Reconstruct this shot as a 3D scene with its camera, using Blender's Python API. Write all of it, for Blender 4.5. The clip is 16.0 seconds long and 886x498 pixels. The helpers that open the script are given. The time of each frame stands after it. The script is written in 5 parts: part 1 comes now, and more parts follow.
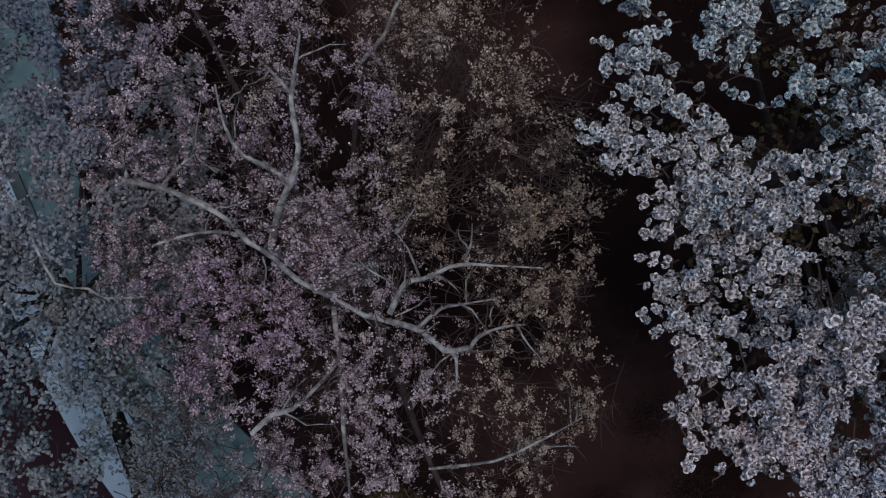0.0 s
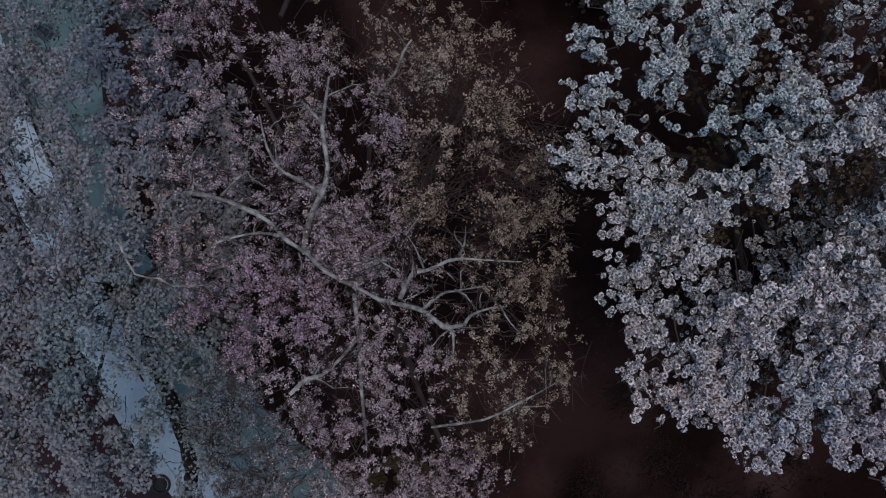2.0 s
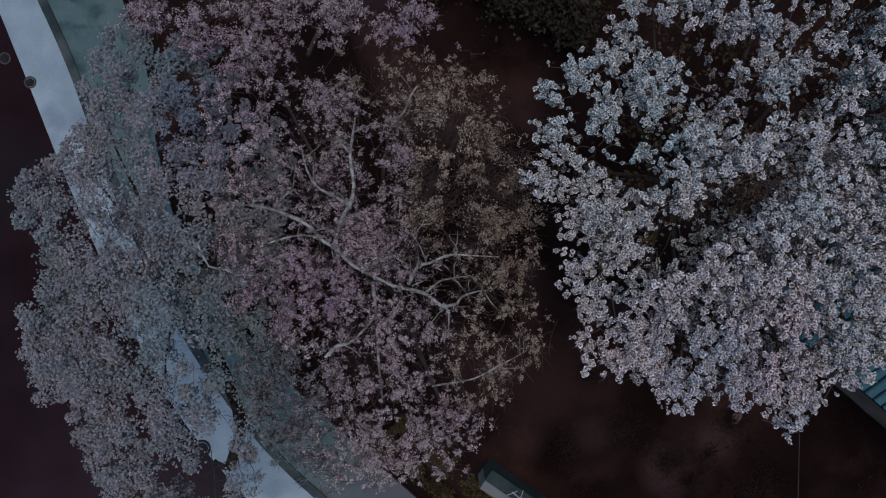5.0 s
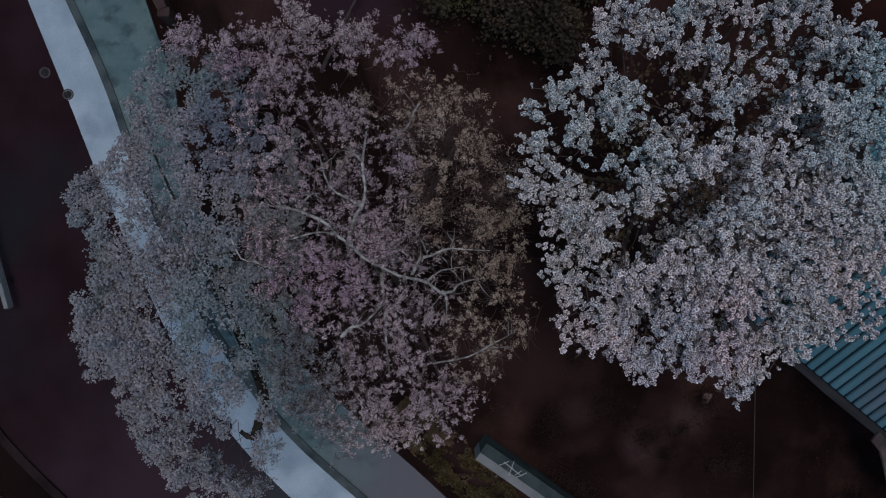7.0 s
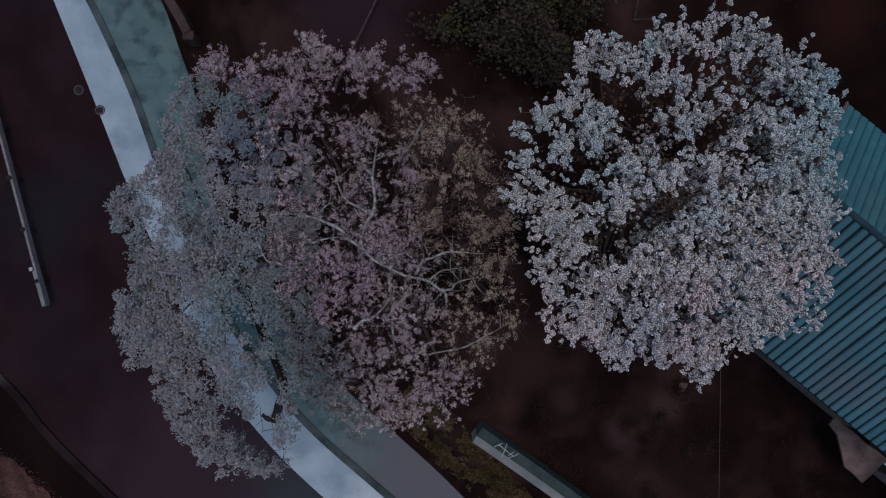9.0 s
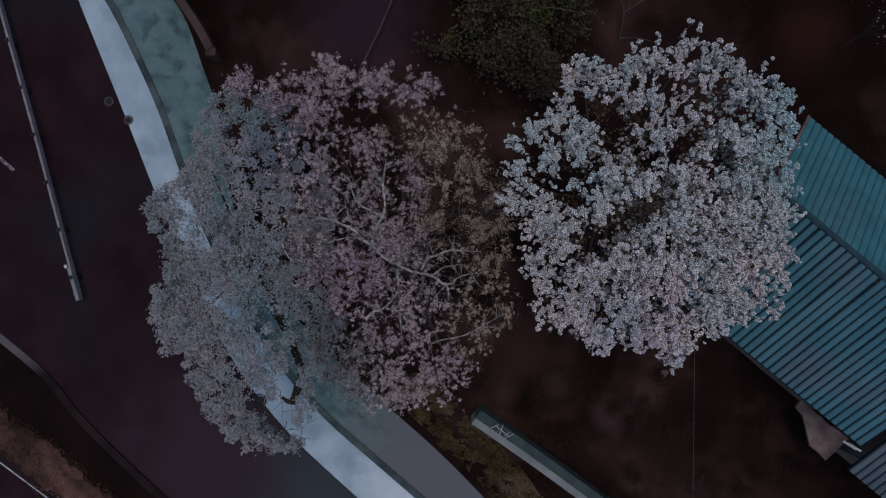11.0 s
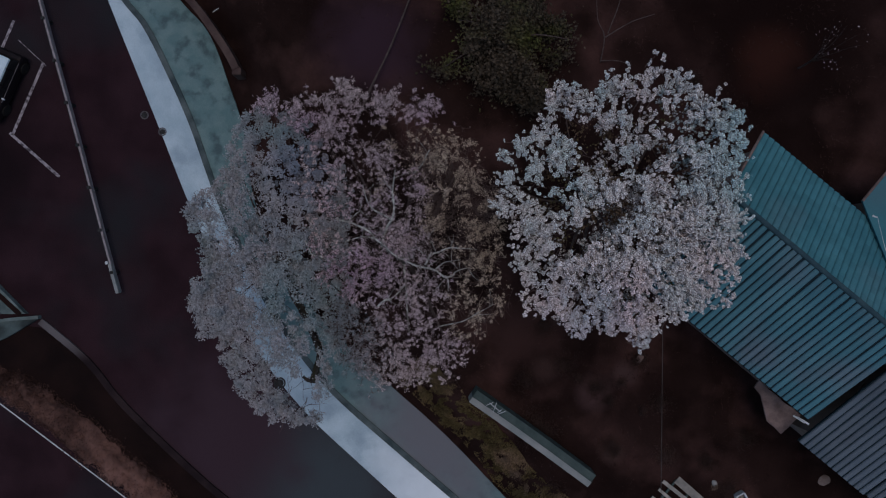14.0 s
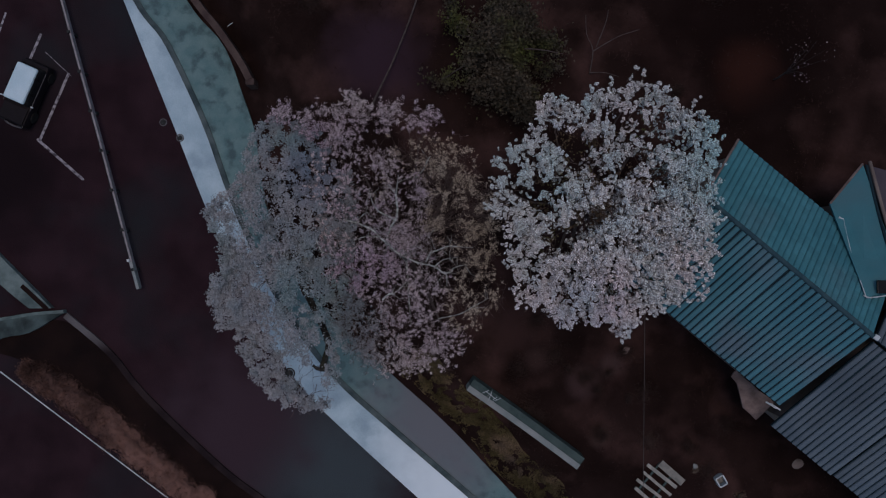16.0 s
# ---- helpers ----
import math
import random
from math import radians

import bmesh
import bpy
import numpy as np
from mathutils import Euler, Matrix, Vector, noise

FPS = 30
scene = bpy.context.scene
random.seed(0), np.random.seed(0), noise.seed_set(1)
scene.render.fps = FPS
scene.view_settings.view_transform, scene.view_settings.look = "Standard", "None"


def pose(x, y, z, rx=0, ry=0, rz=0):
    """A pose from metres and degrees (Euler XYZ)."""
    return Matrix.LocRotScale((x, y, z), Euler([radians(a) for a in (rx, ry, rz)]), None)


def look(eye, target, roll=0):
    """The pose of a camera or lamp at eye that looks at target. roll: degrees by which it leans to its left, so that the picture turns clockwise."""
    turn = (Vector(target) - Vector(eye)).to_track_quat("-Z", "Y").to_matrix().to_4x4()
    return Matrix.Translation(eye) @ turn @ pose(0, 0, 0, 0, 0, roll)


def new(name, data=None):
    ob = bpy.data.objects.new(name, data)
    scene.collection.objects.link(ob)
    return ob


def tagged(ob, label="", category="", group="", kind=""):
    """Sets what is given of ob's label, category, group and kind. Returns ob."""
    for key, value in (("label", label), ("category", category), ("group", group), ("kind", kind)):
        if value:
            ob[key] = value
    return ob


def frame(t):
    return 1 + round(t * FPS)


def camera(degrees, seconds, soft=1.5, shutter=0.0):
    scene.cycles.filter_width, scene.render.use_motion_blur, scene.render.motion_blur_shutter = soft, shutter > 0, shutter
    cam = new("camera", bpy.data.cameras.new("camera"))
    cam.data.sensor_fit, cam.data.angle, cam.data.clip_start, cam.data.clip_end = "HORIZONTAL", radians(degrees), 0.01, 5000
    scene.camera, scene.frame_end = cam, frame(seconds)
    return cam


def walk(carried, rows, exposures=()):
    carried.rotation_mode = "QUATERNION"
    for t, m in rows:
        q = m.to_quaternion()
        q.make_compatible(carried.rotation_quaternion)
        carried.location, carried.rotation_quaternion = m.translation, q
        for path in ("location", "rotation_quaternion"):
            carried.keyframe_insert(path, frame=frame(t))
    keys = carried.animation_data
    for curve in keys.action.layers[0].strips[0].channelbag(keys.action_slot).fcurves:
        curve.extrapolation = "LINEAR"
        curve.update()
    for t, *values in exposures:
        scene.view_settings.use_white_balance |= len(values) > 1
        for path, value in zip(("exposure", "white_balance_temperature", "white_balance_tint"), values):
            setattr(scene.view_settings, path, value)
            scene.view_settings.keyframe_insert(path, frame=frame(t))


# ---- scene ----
cam = camera(62.5, 16.0, soft=1.15)
METRES, EYE, TILT, LEAN, TURN = 18.0, 17.2, -90.0, 0.0, 0.0
ROWS = [
    (0.0, 0.0, 0.0, 0.0, 0.0, 0.0, 0.0),
    (0.5, 0.0006, -0.029, -0.0001, 0.08, -0.02, -0.0),
    (1.0, 0.0004, -0.0583, -0.0005, 0.08, -0.01, 0.01),
    (1.5, 0.0005, -0.0879, -0.001, 0.1, -0.0, 0.01),
    (2.0, 0.001, -0.1176, -0.0018, 0.07, 0.01, 0.0),
    (2.5, 0.0022, -0.1483, -0.0023, 0.07, 0.01, 0.0),
    (3.0, 0.0031, -0.1792, -0.0023, 0.08, 0.02, 0.01),
    (3.5, 0.0037, -0.2103, -0.0024, 0.1, 0.03, 0.0),
    (4.0, 0.0037, -0.2414, -0.0026, 0.11, 0.04, -0.0),
    (6.5, 0.0088, -0.3982, -0.0083, 0.34, -0.01, -0.02),
    (7.0, 0.0092, -0.4295, -0.01, 0.34, 0.03, -0.02),
    (7.5, 0.0097, -0.4608, -0.0101, 0.36, 0.06, -0.02),
    (8.0, 0.0095, -0.4929, -0.0096, 0.36, 0.08, -0.02),
    (8.5, 0.0104, -0.5248, -0.0088, 0.37, 0.12, -0.02),
    (9.0, 0.0106, -0.5564, -0.0079, 0.37, 0.15, -0.02),
    (11.5, 0.0068, -0.7173, -0.0098, 0.36, 0.1, -0.03),
    (12.0, 0.0067, -0.7488, -0.0104, 0.37, 0.1, -0.04),
    (12.5, 0.0068, -0.7808, -0.012, 0.38, 0.13, -0.05),
    (13.0, 0.0071, -0.8137, -0.0137, 0.39, 0.15, -0.07),
    (13.5, 0.0084, -0.8453, -0.0151, 0.41, 0.16, -0.08),
    (14.0, 0.0085, -0.8754, -0.0157, 0.42, 0.19, -0.09),
    (14.5, 0.0086, -0.9058, -0.0158, 0.45, 0.2, -0.1),
    (15.0, 0.0098, -0.9384, -0.0164, 0.45, 0.24, -0.12),
    (15.5, 0.0118, -0.9693, -0.0179, 0.48, 0.25, -0.14),
    (16.0, 0.0129, -0.9991, -0.0206, 0.49, 0.24, -0.15),
]
walk(cam, [(t, pose(0, 0, EYE, TILT, LEAN, TURN) @ pose(METRES * x, METRES * y, METRES * z, 90 + pitch, roll, yaw)) for t, x, y, z, yaw, pitch, roll in ROWS], exposures=((0.0, 0.06, 7020, 11), (16.0, 0.06, 7020, 11)))

# ---- world and sun: flat dusk light from a cool, hazy sky ----
world = bpy.data.worlds.new("dusk_sky")
scene.world = world
world.use_nodes = True
wn, wl = world.node_tree.nodes, world.node_tree.links
sky = wn.new("ShaderNodeTexSky")
sky.sky_type, sky.sun_disc = "NISHITA", False
sky.sun_elevation, sky.sun_rotation = radians(85.6), radians(49)
wn["Background"].inputs["Strength"].default_value = 0.09
wl.new(sky.outputs["Color"], wn["Background"].inputs["Color"])
sun_data = bpy.data.lights.new("sun", "SUN")
sun_data.energy, sun_data.angle, sun_data.color = 0.85, radians(30), (1.0, 0.82, 0.78)
sun = new("sun", sun_data)
sun.matrix_world = look((1.4, 1.2, 24), (0, 0, 0))


# ---- materials ----
def mat(name, a, b, scale=2.0, rough=0.85, bump=0.3, fine=30.0, rand=None, amount=0.5, lo=0.35, hi=0.65, metal=0.0, third=None, third_scale=0.5, stretch=None, spec=0.12):
    """a and b: base colours mixed by a coarse noise; a fine noise gives grain and relief. rand: 'island' or 'object'."""
    m = bpy.data.materials.new(name)
    m.use_nodes = True
    n, l = m.node_tree.nodes, m.node_tree.links
    p = n["Principled BSDF"]
    p.inputs["Roughness"].default_value, p.inputs["Metallic"].default_value = rough, metal
    p.inputs["Specular IOR Level"].default_value = spec
    co = n.new("ShaderNodeNewGeometry").outputs["Position"]
    if stretch:
        mp = n.new("ShaderNodeMapping")
        mp.inputs["Scale"].default_value = stretch
        l.new(co, mp.inputs["Vector"])
        co = mp.outputs["Vector"]

    def noise_at(s, detail=6.0):
        t = n.new("ShaderNodeTexNoise")
        t.inputs["Scale"].default_value, t.inputs["Detail"].default_value = s, detail
        l.new(co, t.inputs["Vector"])
        return t.outputs["Fac"]

    def ramp(fac, x0, x1):
        r = n.new("ShaderNodeMapRange")
        r.inputs["From Min"].default_value, r.inputs["From Max"].default_value = x0, x1
        l.new(fac, r.inputs["Value"])
        return r.outputs["Result"]

    def mix(fac, c0, c1, kind="MIX"):
        x = n.new("ShaderNodeMix")
        x.data_type, x.blend_type = "RGBA", kind
        for sock, val in ((x.inputs["Factor"], fac), (x.inputs["A"], c0), (x.inputs["B"], c1)):
            if isinstance(val, (int, float)):
                sock.default_value = val
            elif isinstance(val, tuple):
                sock.default_value = (*val, 1)
            else:
                l.new(val, sock)
        return x.outputs["Result"]

    col = mix(ramp(noise_at(scale), lo, hi), a, b)
    if third:
        col = mix(ramp(noise_at(third_scale, 4.0), 0.5, 0.68), col, third)
    if rand:
        src = n.new("ShaderNodeNewGeometry").outputs["Random Per Island"] if rand == "island" else n.new("ShaderNodeObjectInfo").outputs["Random"]
        g = ramp(src, 0.0, 1.0)
        hv = n.new("ShaderNodeHueSaturation")
        v = n.new("ShaderNodeMapRange")
        v.inputs["To Min"].default_value, v.inputs["To Max"].default_value = 1 - amount, 1 + amount * 0.6
        l.new(g, v.inputs["Value"])
        l.new(v.outputs["Result"], hv.inputs["Value"])
        l.new(col, hv.inputs["Color"])
        col = hv.outputs["Color"]
    grain = noise_at(fine, 4.0)
    col = mix(0.35, col, mix(ramp(grain, 0.3, 0.7), (0.55, 0.55, 0.55), (1.0, 1.0, 1.0)), "MULTIPLY")
    l.new(col, p.inputs["Base Color"])
    if bump:
        bp = n.new("ShaderNodeBump")
        bp.inputs["Strength"].default_value, bp.inputs["Distance"].default_value = bump, 0.02
        l.new(grain, bp.inputs["Height"])
        l.new(bp.outputs["Normal"], p.inputs["Normal"])
    return m


M_SOIL = mat("dark_soil", (0.0108, 0.0061, 0.0058), (0.0215, 0.0123, 0.0116), 0.55, 0.95, 0.6, 9.0, third=(0.050, 0.0275, 0.0258), third_scale=0.36, spec=0.03)
M_ASPHALT = mat("worn_asphalt", (0.0178, 0.0095, 0.0131), (0.0285, 0.0152, 0.0206), 0.6, 0.9, 0.5, 16.0, third=(0.018, 0.0190, 0.0238), third_scale=0.16, spec=0.05)


def colour_patch(m, at, reach, colour, kind="MIX"):
    """A broad uneven patch of another colour round a place, mixed or multiplied in."""
    n, l = m.node_tree.nodes, m.node_tree.links
    p = n["Principled BSDF"]
    old = p.inputs["Base Color"].links[0].from_socket
    geo = n.new("ShaderNodeNewGeometry")
    d = n.new("ShaderNodeVectorMath")
    d.operation = "DISTANCE"
    d.inputs[1].default_value = at
    l.new(geo.outputs["Position"], d.inputs[0])
    t = n.new("ShaderNodeTexNoise")
    t.inputs["Scale"].default_value, t.inputs["Detail"].default_value = 0.45, 5.0
    l.new(geo.outputs["Position"], t.inputs["Vector"])
    k = n.new("ShaderNodeMath")
    k.operation, k.inputs[1].default_value = "MULTIPLY", reach * 1.1
    l.new(t.outputs["Fac"], k.inputs[0])
    s = n.new("ShaderNodeMath")
    s.operation = "ADD"
    l.new(d.outputs["Value"], s.inputs[0])
    l.new(k.outputs["Value"], s.inputs[1])
    r = n.new("ShaderNodeMapRange")
    r.interpolation_type = "SMOOTHSTEP"
    for key, v in (("From Min", reach * 1.75), ("From Max", reach * 0.75), ("To Min", 0.0), ("To Max", 1.0)):
        r.inputs[key].default_value = v
    l.new(s.outputs["Value"], r.inputs["Value"])
    x = n.new("ShaderNodeMix")
    x.data_type, x.blend_type = "RGBA", kind
    l.new(r.outputs["Result"], x.inputs["Factor"])
    l.new(old, x.inputs["A"])
    x.inputs["B"].default_value = (*colour, 1)
    l.new(x.outputs["Result"], p.inputs["Base Color"])


colour_patch(M_SOIL, (-2.9, 8.5, 2.3), 2.6, (0.030, 0.018, 0.027))
# darker soil colour over the right-hand top of the yard
colour_patch(M_SOIL, (14.0, 9.5, 2.3), 7.0, (0.0080, 0.0042, 0.0040))
colour_patch(M_SOIL, (13.6, 7.8, 2.3), 1.7, (0.026, 0.0105, 0.0085))
for (sx, sy), wide, tint in (((3.2, -3.6), 1.5, (0.034, 0.019, 0.018)), ((6.2, -6.3), 0.85, (0.050, 0.031, 0.033)), ((7.0, -8.7), 0.55, (0.050, 0.032, 0.030)), ((7.6, -5.4), 0.6, (0.046, 0.029, 0.029)), ((4.2, -5.2), 0.7, (0.034, 0.021, 0.020))):
    colour_patch(M_SOIL, (sx, sy, 2.35), wide, tint)
colour_patch(M_ASPHALT, (-5.4, -10.8, 0.0), 5.2, (0.040, 0.054, 0.064))
colour_patch(M_ASPHALT, (-10.0, -8.8, 0.0), 4.4, (0.037, 0.024, 0.033))
colour_patch(M_ASPHALT, (-21.5, 3.5, 0.0), 4.2, (0.0095, 0.0058, 0.0078))
M_PALE = mat("pale_concrete", (0.31, 0.45, 0.54), (0.41, 0.56, 0.65), 0.8, 0.85, 0.25, 30.0, third=(0.27, 0.39, 0.48), third_scale=0.9)
M_VERGE = mat("teal_paving", (0.092, 0.178, 0.194), (0.128, 0.220, 0.234), 1.6, 0.9, 0.3, 25.0, third=(0.060, 0.108, 0.122), third_scale=1.7)
M_KERB = mat("kerb_stone", (0.035, 0.058, 0.066), (0.095, 0.130, 0.138), 1.3, 0.9, 0.3, 30.0)
M_WALL = mat("brown_render", (0.045, 0.031, 0.032), (0.080, 0.060, 0.056), 1.5, 0.9, 0.3, 20.0)
M_SLAB = mat("worn_teal_slab", (0.018, 0.026, 0.028), (0.075, 0.115, 0.12), 0.9, 0.9, 0.3, 25.0)
M_CULVERT = mat("stained_culvert_concrete", (0.060, 0.092, 0.095), (0.15, 0.205, 0.21), 1.3, 0.9, 0.3, 25.0, third=(0.085, 0.095, 0.095), third_scale=0.8)
M_BLACK = mat("black_strip_and_slot_shade", (0.0060, 0.0030, 0.0030), (0.0125, 0.0060, 0.0055), 0.7, 0.95, 0.6, 12.0)
M_DARKKERB = mat("dark_kerb", (0.012, 0.008, 0.010), (0.030, 0.021, 0.023), 1.0, 0.9, 0.3, 25.0)
M_CONC = mat("grey_concrete", (0.17, 0.21, 0.22), (0.25, 0.28, 0.29), 1.4, 0.9, 0.3, 25.0)
M_TEALCONC = mat("mossy_concrete", (0.035, 0.06, 0.062), (0.06, 0.09, 0.09), 2.0, 0.9, 0.3, 25.0)
M_STEEL = mat("galvanised_steel", (0.20, 0.19, 0.21), (0.28, 0.27, 0.29), 4.0, 0.6, 0.1, 60.0)
M_RIM = mat("worn_iron_rim", (0.06, 0.06, 0.07), (0.10, 0.10, 0.11), 8.0, 0.7, 0.3, 80.0)
M_IRON = mat("cast_iron", (0.015, 0.018, 0.02), (0.03, 0.034, 0.036), 8.0, 0.6, 0.4, 80.0)
M_PAINT = mat("worn_road_paint", (0.30, 0.29, 0.33), (0.06, 0.055, 0.065), 5.0, 0.8, 0.2, 40.0, lo=0.45, hi=0.62)
M_ROOF = mat("teal_roof_sheet", (0.044, 0.152, 0.205), (0.063, 0.187, 0.241), 0.7, 0.75, 0.12, 30.0, rand="object", amount=0.12, third=(0.10, 0.15, 0.195), third_scale=0.3)
M_ROOF2 = mat("grey_teal_roof_sheet", (0.076, 0.112, 0.149), (0.103, 0.140, 0.177), 0.6, 0.8, 0.12, 30.0, rand="object", amount=0.16, third=(0.050, 0.070, 0.095), third_scale=0.3)
M_TILE = mat("teal_roof_tile", (0.036, 0.155, 0.198), (0.050, 0.192, 0.240), 0.7, 0.8, 0.15, 30.0, rand="object", amount=0.12, third=(0.060, 0.160, 0.200), third_scale=0.4)
M_UNDER = mat("dark_roof_felt", (0.008, 0.022, 0.032), (0.014, 0.032, 0.044), 3.0, 0.95, 0.2, 30.0)
M_RIDGE = mat("ridge_tile", (0.022, 0.055, 0.075), (0.034, 0.075, 0.095), 2.0, 0.85, 0.3, 20.0)
M_DECK = mat("teal_tile_bed", (0.020, 0.085, 0.112), (0.030, 0.105, 0.135), 2.0, 0.9, 0.2, 30.0)
M_PLASTER = mat("house_plaster", (0.12, 0.10, 0.095), (0.18, 0.15, 0.14), 1.0, 0.9, 0.2, 30.0)
M_STONE = mat("beige_stone", (0.11, 0.086, 0.084), (0.20, 0.158, 0.154), 2.4, 0.9, 0.5, 20.0)
M_GABLE = mat("purple_grey_roof", (0.05, 0.045, 0.06), (0.07, 0.06, 0.075), 1.0, 0.85, 0.2, 30.0)
M_FLASH = mat("pale_flashing", (0.35, 0.42, 0.46), (0.5, 0.56, 0.6), 3.0, 0.5, 0.1, 30.0)
M_BARK = mat("pale_bark", (0.18, 0.19, 0.19), (0.52, 0.55, 0.53), 9.0, 0.95, 1.0, 34.0, third=(0.17, 0.17, 0.16), third_scale=2.2, lo=0.4, hi=0.62)
M_DARKBARK = mat("dark_bark", (0.05, 0.042, 0.042), (0.09, 0.075, 0.075), 4.0, 0.9, 0.6, 30.0)
M_TWIG = mat("brown_twig", (0.07, 0.052, 0.05), (0.12, 0.095, 0.09), 3.0, 0.9, 0.2, 40.0, rand="island", amount=0.4)
M_BLOOM = mat("white_blossom", (0.66, 0.76, 0.81), (0.80, 0.77, 0.81), 0.9, 0.75, 0.0, 60.0, rand="island", amount=0.82, third=(0.53, 0.72, 0.78), third_scale=0.45)
M_HEART = mat("dull_blossom_heart", (0.10, 0.075, 0.065), (0.17, 0.13, 0.10), 3.0, 0.85, 0.0, 60.0)
M_YOUNG = mat("bronze_young_leaf", (0.075, 0.055, 0.040), (0.13, 0.095, 0.065), 0.8, 0.8, 0.0, 60.0, rand="island", amount=0.5, third=(0.08, 0.10, 0.035), third_scale=0.6)
M_MAUVE = mat("mauve_blossom", (0.63, 0.535, 0.61), (0.75, 0.68, 0.70), 0.5, 0.8, 0.0, 60.0, rand="island", amount=0.70, third=(0.56, 0.445, 0.565), third_scale=0.40)
M_BUD = mat("olive_bud", (0.50, 0.43, 0.35), (0.65, 0.58, 0.49), 0.6, 0.8, 0.0, 60.0, rand="island", amount=0.7, third=(0.38, 0.31, 0.27), third_scale=0.5)
M_GREY = mat("grey_blossom", (0.242, 0.292, 0.332), (0.340, 0.358, 0.396), 1.1, 0.85, 0.0, 14.0, rand="island", amount=0.36, third=(0.215, 0.305, 0.335), third_scale=0.36)
M_OLIVE = mat("olive_leaf", (0.040, 0.036, 0.028), (0.088, 0.076, 0.060), 0.6, 0.85, 0.0, 60.0, rand="island", amount=0.3, third=(0.070, 0.085, 0.024), third_scale=0.4)
M_HEDGE = mat("brown_hedge_leaf", (0.060, 0.034, 0.030), (0.205, 0.116, 0.098), 0.55, 0.85, 0.0, 60.0, rand="island", amount=0.3)
M_GRASS = mat("dry_grass", (0.06, 0.052, 0.024), (0.12, 0.10, 0.05), 0.8, 0.85, 0.0, 60.0, rand="island", amount=0.5, third=(0.20, 0.15, 0.105), third_scale=0.6)
M_LITTER = mat("leaf_litter", (0.013, 0.0075, 0.007), (0.052, 0.030, 0.028), 0.40, 0.9, 0.0, 60.0, rand="island", amount=0.5, spec=0.03)
M_MOSSBARK = mat("mossy_dark_bark", (0.010, 0.011, 0.012), (0.045, 0.046, 0.046), 5.0, 0.95, 0.9, 26.0, third=(0.030, 0.034, 0.022), third_scale=3.0)
M_WEED = mat("dead_weed", (0.030, 0.019, 0.018), (0.066, 0.044, 0.041), 0.55, 0.9, 0.0, 60.0, rand="island", amount=0.45)
M_STRAW = mat("bleached_straw", (0.09, 0.07, 0.055), (0.20, 0.155, 0.125), 1.5, 0.9, 0.0, 60.0, rand="island", amount=0.5)
M_BODY = mat("dark_car_paint", (0.006, 0.005, 0.007), (0.009, 0.007, 0.010), 3.0, 0.6, 0.0, 30.0)
M_CAB = mat("pale_blue_car_paint", (0.44, 0.61, 0.71), (0.52, 0.68, 0.77), 1.2, 0.4, 0.0, 30.0)
M_GLASS = mat("tinted_glass", (0.008, 0.009, 0.011), (0.012, 0.013, 0.015), 2.0, 0.15, 0.0, 30.0)
M_RUBBER = mat("tyre_rubber", (0.012, 0.012, 0.012), (0.02, 0.02, 0.02), 4.0, 0.9, 0.2, 30.0)
M_WOOD = mat("weathered_plank", (0.20, 0.21, 0.20), (0.32, 0.32, 0.30), 4.0, 0.9, 0.3, 30.0, rand="object", amount=0.25)
M_WIRE = mat("grey_cable", (0.05, 0.045, 0.045), (0.07, 0.065, 0.065), 4.0, 0.7, 0.0, 30.0)
colour_patch(M_BLOOM, (10.0, 2.8, 9.6), 2.4, (0.74, 1.0, 1.03), "MULTIPLY")
colour_patch(M_BLOOM, (3.4, 2.0, 9.8), 2.3, (0.87, 1.0, 1.0), "MULTIPLY")
colour_patch(M_BLOOM, (5.0, -2.2, 9.6), 1.9, (1.02, 0.94, 1.0), "MULTIPLY")
colour_patch(M_GREY, (-4.9, 3.0, 7.4), 1.7, (0.74, 0.80, 0.94), "MULTIPLY")
colour_patch(M_MAUVE, (-2.8, -0.9, 8.3), 1.6, (0.98, 0.92, 1.0), "MULTIPLY")
colour_patch(M_DARKKERB, (-17.4, -3.9, 0.1), 1.7, (0.10, 0.098, 0.105))
# lower footway lightened in its colour, partly to offset the grey tree's shade
colour_patch(M_PALE, (0.5, -12.0, 0.1), 4.8, (0.60, 0.72, 0.80))
# greyer lower verge, spread further to stand for thin blossom haze above
colour_patch(M_VERGE, (-0.2, -8.4, 0.1), 4.6, (0.125, 0.140, 0.165))


# ---- mesh helpers ----
def link_mesh(name, me, material, parent=None, label="", kind=""):
    ob = new(name, me)
    if material and not me.materials:
        me.materials.append(material)
    ob.parent = parent
    return tagged(ob, label=label, kind=kind)


def part(name, bm, material, parent=None, label="", kind=""):
    me = bpy.data.meshes.new(name)
    bmesh.ops.recalc_face_normals(bm, faces=bm.faces)
    bm.to_mesh(me)
    bm.free()
    return link_mesh(name, me, material, parent, label, kind)


def raw(name, verts, faces):
    """A mesh from arrays: verts (n, 3), faces (m, k)."""
    me = bpy.data.meshes.new(name)
    verts, faces = np.asarray(verts, np.float32), np.asarray(faces, np.int32)
    m, k = faces.shape
    me.vertices.add(len(verts))
    me.vertices.foreach_set("co", verts.ravel())
    me.loops.add(m * k)
    me.loops.foreach_set("vertex_index", faces.ravel())
    me.polygons.add(m)
    me.polygons.foreach_set("loop_start", np.arange(0, m * k, k, dtype=np.int32))
    me.update(calc_edges=True)
    return me


def thing(name, x, y, z=0.0, rz=0.0, label="", category="", group="", kind=""):
    ob = new(name)
    ob.empty_display_size = 0.2
    ob.matrix_basis = pose(x, y, z, 0, 0, rz)
    return tagged(ob, label, category, group, kind)


